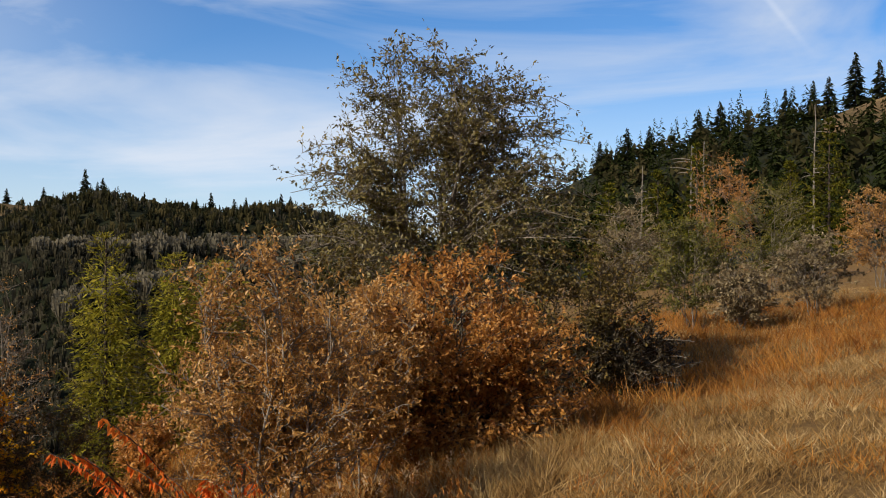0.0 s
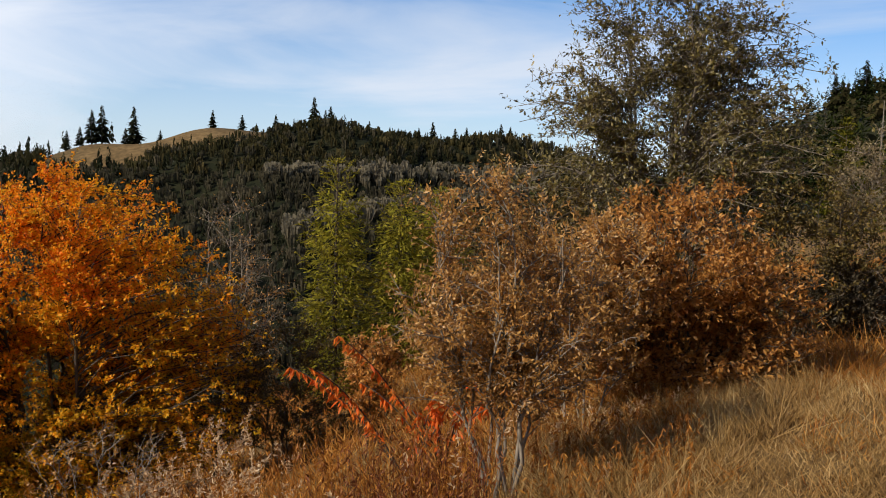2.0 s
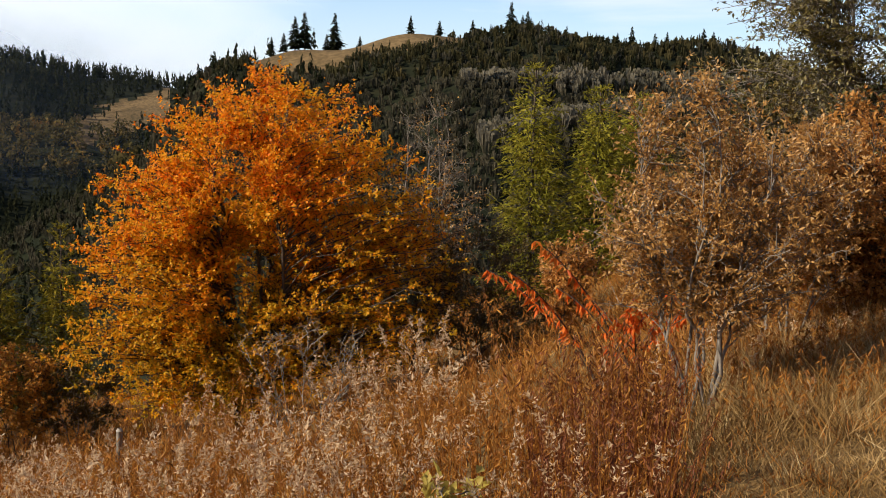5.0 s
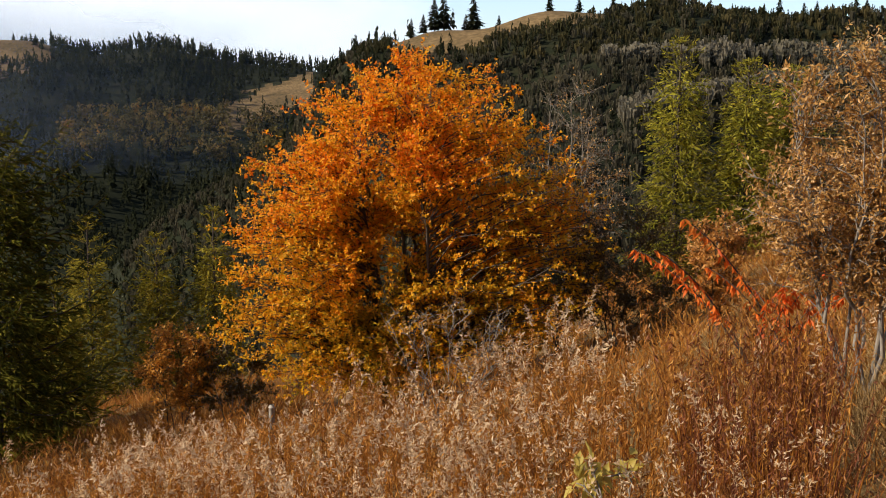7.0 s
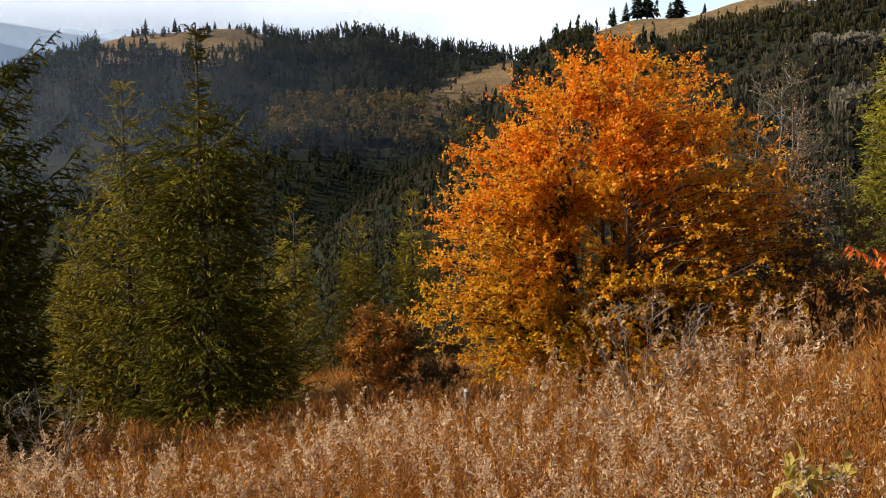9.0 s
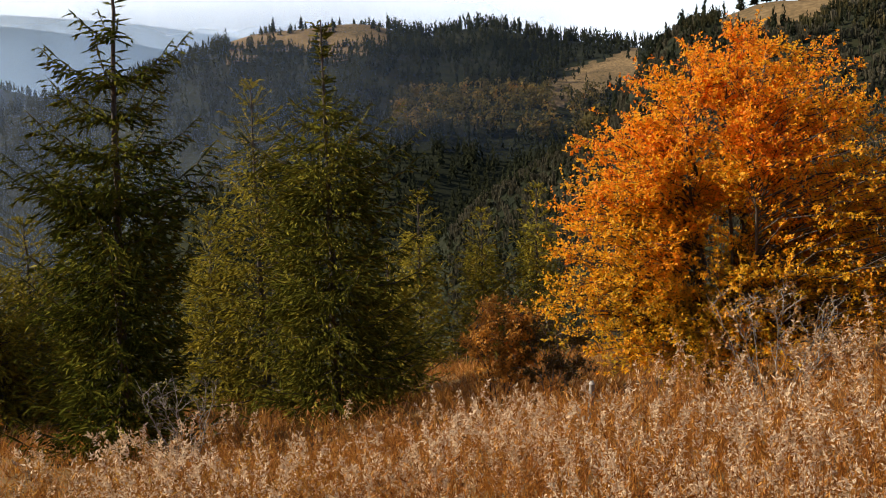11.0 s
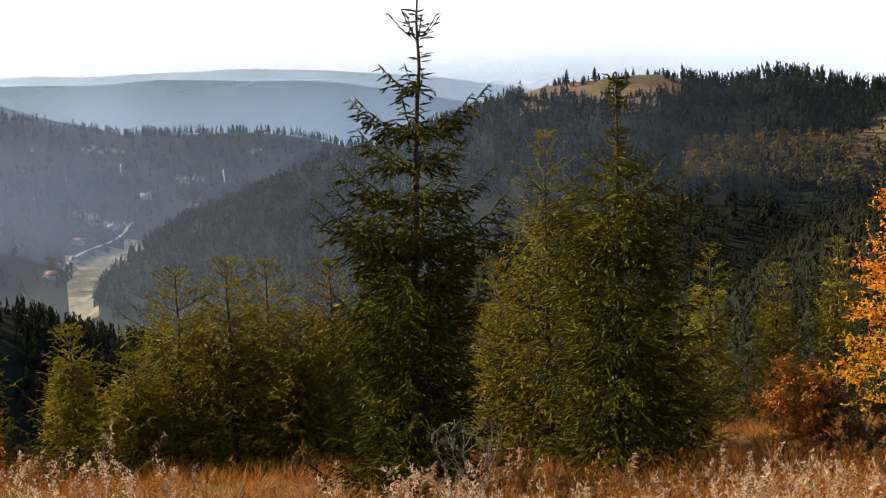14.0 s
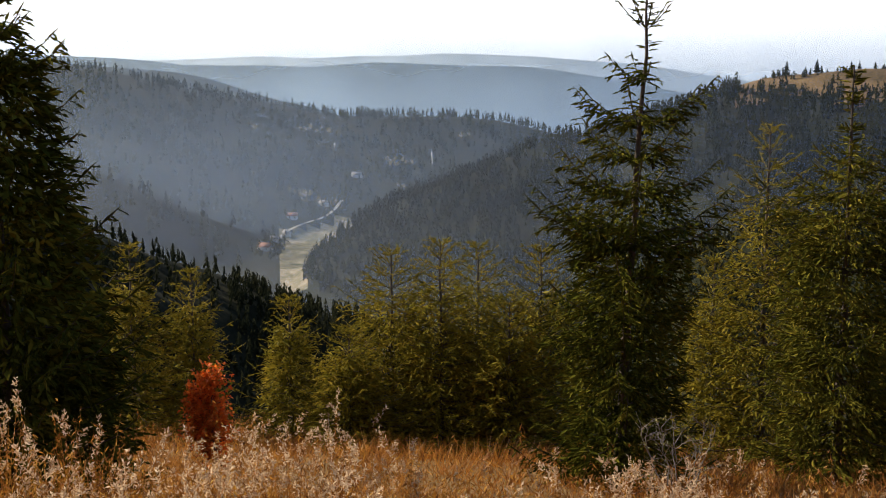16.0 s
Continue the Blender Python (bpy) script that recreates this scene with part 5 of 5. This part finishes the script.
# road along the valley floor
g = Geo()
u = np.linspace(0, 1, 60)
ra, rd = 78.0 - 3.8 * u + 0.25 * np.sin(u * 7), 1010 + 260 * u
rx, ry = -rd * np.sin(np.radians(ra)), rd * np.cos(np.radians(ra))
dx, dy = np.gradient(rx), np.gradient(ry)
ln = np.hypot(dx, dy)
left = np.stack([rx - dy / ln * 1.9, ry + dx / ln * 1.9], 1)
right = np.stack([rx + dy / ln * 1.9, ry - dx / ln * 1.9], 1)
zl, zr = ground(left[:, 0], left[:, 1]), ground(right[:, 0], right[:, 1])
zz = np.maximum(zl, zr) + 0.8
v = np.stack([np.column_stack([left, zz]), np.column_stack([right, zz])], 1).reshape(-1, 3)
i = np.arange(59) * 2
g.add(v, np.concatenate([np.stack([i, i + 1, i + 3], 1), np.stack([i, i + 3, i + 2], 1)]))
tagged(new("road", g.mesh("road", M_ROAD)), "pale road along the valley floor", "road", kind="structure")


def mast(az, dd, hh):
    t = thing("power_pylon", place(az, dd), "slim pale pylon on the hazy slope", "pylon", "pylons")
    for sx in (-1, 1):
        for sy in (-1, 1):
            g = Geo()
            g.tube(np.array([[sx * 1.2, sy * 1.2, -1], [sx * 0.5, sy * 0.5, hh * 0.6], [sx * 0.25, sy * 0.25, hh]]), 0.2, 0.15, 4)
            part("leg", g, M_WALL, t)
    for z in (0.75, 0.9):
        g = Geo()
        g.tube(np.array([[-2, 0, hh * z], [0, 0, hh * z + 0.2], [2, 0, hh * z]]), 0.15, 0.15, 4)
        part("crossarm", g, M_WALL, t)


for az in (69.8, 74.7, 65.8):
    mast(az, 1500, 15)


# ---- grass and weeds ----
def grass_field(name, label, seed, x, y, tall, mat, per=12, wide=0.008, lean=0.5):
    g = Geo()
    rg = np.random.default_rng(seed)
    x, y, tall = np.repeat(x, per), np.repeat(y, per), np.repeat(tall, per)
    k = len(x)
    x, y = x + rg.normal(size=k) * 0.06, y + rg.normal(size=k) * 0.06
    base = np.stack([x, y, ground(x, y) - 0.02], 1)
    way = rg.normal(size=(k, 3)) * lean
    way[:, 2] = 1
    side = np.cross(way, unit(rg, k))
    side /= np.linalg.norm(side, axis=1, keepdims=True)
    g.blades(base, way, side, tall * rg.uniform(0.5, 1.2, k), wide)
    return tagged(new(name, g.mesh(name, mat)), label, "grass", kind="stuff")


def spread_out(rg, a0, a1, r0, r1, count, p=1.0):
    """Bearings even, distances thinning outward."""
    a = np.radians(rg.uniform(a0, a1, count))
    r = r0 + (r1 - r0) * rg.random(count) ** p
    return -r * np.sin(a), r * np.cos(a)


x, y = spread_out(rng, -27, 16, 3.4, 26, 12500, 1.1)
patch = wobble(x, y, 2.6, 0.7) + 0.6 * wobble(x, y, 0.9, 1.9)
track = np.abs(np.degrees(np.arctan2(-x, y)) + 19 + 0.15 * np.hypot(x, y)) < 3.2
tall = np.where(track, 0.07, np.clip(0.09 + 0.06 * patch, 0.04, 0.2)) * np.clip(np.hypot(x, y) / 8, 0.55, 1)
grass_field("dry_grass", "dry yellow-brown meadow grass on the slope", 71, x, y, tall, M_GRASS, per=14, wide=0.0075, lean=0.8)
x, y = spread_out(rng, -27, 9, 5.0, 20, 1700, 1.0)
grass_field("grass_tufts", "coarse rust-coloured grass tufts on the slope", 78, x, y, rng.uniform(0.07, 0.2, len(x)) * np.clip(np.hypot(x, y) / 8, 0.5, 1), M_GRASS, per=22, wide=0.008, lean=0.6)
x, y = spread_out(rng, -27, 12, 4.2, 20, 3300, 1.0)
keep = wobble(x, y, 1.9, 3.3) + 0.6 * wobble(x, y, 0.7, 0.5) > 0.15
x, y = x[keep], y[keep]
grass_field("weed_tufts", "low red-brown weed tufts in the grass", 80, x, y, rng.uniform(0.07, 0.22, len(x)) * np.clip(np.hypot(x, y) / 9, 0.5, 1), M_WEED, per=16, wide=0.008, lean=0.7)
x, y = spread_out(rng, -7, 9, 6.0, 9.2, 620, 1.0)
keep = bearing(x, y)[0] > -7 + 1.6 * (9.2 - np.hypot(x, y)) + 1.5 * wobble(x, y, 1.1, 1)
grass_field("straw_grass", "tall pale straw before the rust bush", 84, x[keep], y[keep], rng.uniform(0.1, 0.3, keep.sum()), M_GRASS, per=16, wide=0.007, lean=0.6)
x, y = spread_out(rng, -22, 12, 8.0, 22, 2600, 1.0)
a, r = bearing(x, y)
keep = r > np.interp(a, [-22, -12, -8, 0, 12], [15, 11.5, 9.6, 8.6, 7])
x, y = x[keep], y[keep]
grass_field("tall_dry_grass", "tall russet grass along the bushes", 73, x, y, rng.uniform(0.14, 0.34, len(x)), M_WEED, per=14, wide=0.011, lean=0.55)
x, y = scatter(rng, 8, 100, 7.0, 23.5, 6500)
grass_field("tall_dry_grass", "tangled russet grass below the weeds", 74, x, y, rng.uniform(0.2, 0.42, len(x)), M_WEED, per=10, wide=0.012, lean=0.6)


def weed_field(seed, x, y, leaf_mat=None, seeding=0.32, size=1.0):
    """Dead willowherb: stems, shrivelled leaves and pale seed fluff."""
    stem, leafage, fluff = Geo(), Geo(), Geo()
    rg = np.random.default_rng(seed)
    k = len(x)
    base = np.stack([x, y, ground(x, y) - 0.03], 1)
    tall = size * rg.uniform(0.6, 1.1, k) * (1 + 0.18 * wobble(x, y, 2.3, 1)) * np.interp(bearing(x, y)[0], [22, 33, 36, 48, 60], [1, 0.9, 0.84, 0.84, 1])
    way = rg.normal(size=(k, 3)) * 0.16
    way[:, 2] = 1
    side = np.cross(way, unit(rg, k))
    side /= np.linalg.norm(side, axis=1, keepdims=True)
    for s in (side, np.cross(side, way)):
        stem.blades(base, way, s, tall, 0.008)
    n = 19
    i = np.repeat(np.arange(k), n)
    u = rg.uniform(0.06, 0.98, len(i)) ** 0.6
    p = base[i] + way[i] * (tall[i] * u)[:, None]
    w = unit(rg, len(i))
    w[:, 2] = w[:, 2] * 0.8 - 0.95
    L = rg.uniform(0.016, 0.046, len(i)) * np.clip(np.hypot(x, y)[i] / 6.5, 0.5, 1)
    leafage.leaves(p, w, unit(rg, len(i)), L * 1.15, L * 0.26, 0.6)
    thin = np.interp(bearing(x, y)[0], [9.5, 15, 21, 48, 62], [0.1, 0.3, 1, 1, 0.75])
    has = rg.random(k) < np.clip(seeding + 0.9 * wobble(x, y, 2.7, 2.2), 0.02, 0.9) * thin
    n = 42
    i = np.repeat(np.nonzero(has)[0], n)
    u = rg.uniform(0.0, 1.0, len(i))
    plume = (0.1 + 0.15 * rg.random(k))[i]
    nod = (unit(rg, k) * [1, 1, 0.2] * 0.09)[i]
    p = base[i] + way[i] * (tall[i] - plume * u)[:, None] + nod * ((1 - u) ** 2)[:, None] + unit(rg, len(i)) * (0.024 * (0.25 + u))[:, None]
    L = rg.uniform(0.019, 0.04, len(i)) * np.clip(np.hypot(x, y)[i] / 6.5, 0.6, 1)
    fluff.leaves(p, unit(rg, len(i)) * 0.8 + [0, 0, 0.5] + nod * 5, unit(rg, len(i)), L, L * 0.34, 0.4)
    tagged(new("weed_stems", stem.mesh("weed_stems", leaf_mat or M_WEED)), "dense dead brown willowherb stems", "weeds", kind="stuff")
    tagged(new("weed_leaves", leafage.mesh("weed_leaves", leaf_mat or M_WEED)), "shrivelled russet leaves of dead weeds", "weeds", kind="stuff")
    tagged(new("weed_fluff", fluff.mesh("weed_fluff", M_FLUFF)), "pale seed fluff on dead weeds", "weeds", kind="stuff")


x, y = spread_out(rng, 5, 102, 2.7, 11, 9000, 1.0)
a, r = bearing(x, y)
keep = (a > 10.2 - 0.4 * (r - 4) + 1.2 * wobble(x, y, 1.1, 2)) & (wobble(x, y, 1.25, 5) + 0.5 * wobble(x, y, 0.6, 1) + 0.5 * rng.random(len(x)) > -0.45) & (r < np.interp(a, [5, 14, 20, 33, 45, 61, 70, 90, 100], [6.5, 6.8, 8.2, 9.6, 9.2, 8.2, 8.6, 9.2, 9.5]) + 0.5 * wobble(x, y, 1.7, 3))
x, y, a = x[keep], y[keep], a[keep]
gold = a + 4 * wobble(x, y, 1.6, 2) > 50
weed_field(72, x[~gold], y[~gold])
weed_field(79, x[gold], y[gold], M_OCHRE)
x, y = spread_out(rng, 9.3, 16, 3.3, 6.4, 430, 1.0)
weed_field(75, x, y, M_REDWEED, 0.1, 0.85)
x, y = spread_out(rng, -1, 7, 6.2, 9.4, 330, 0.8)
weed_field(76, x, y, M_WEED, 0.0, 0.3)
x, y = spread_out(rng, 38, 60, 10.0, 13.6, 900, 1.0)
weed_field(77, x, y, M_WEED, 0.0, 0.5)
x, y = spread_out(rng, 47, 96, 3.4, 9, 1700, 0.8)
keep = wobble(x, y, 1.5, 4) + 0.5 * wobble(x, y, 0.7, 2) > -0.2
weed_field(82, x[keep], y[keep], M_OCHRE, 0.1, 0.9)
x, y = spread_out(rng, 20, 86, 5.0, 9, 130, 0.8)
weed_field(83, x, y, M_WEED, 0.9, 1.08)
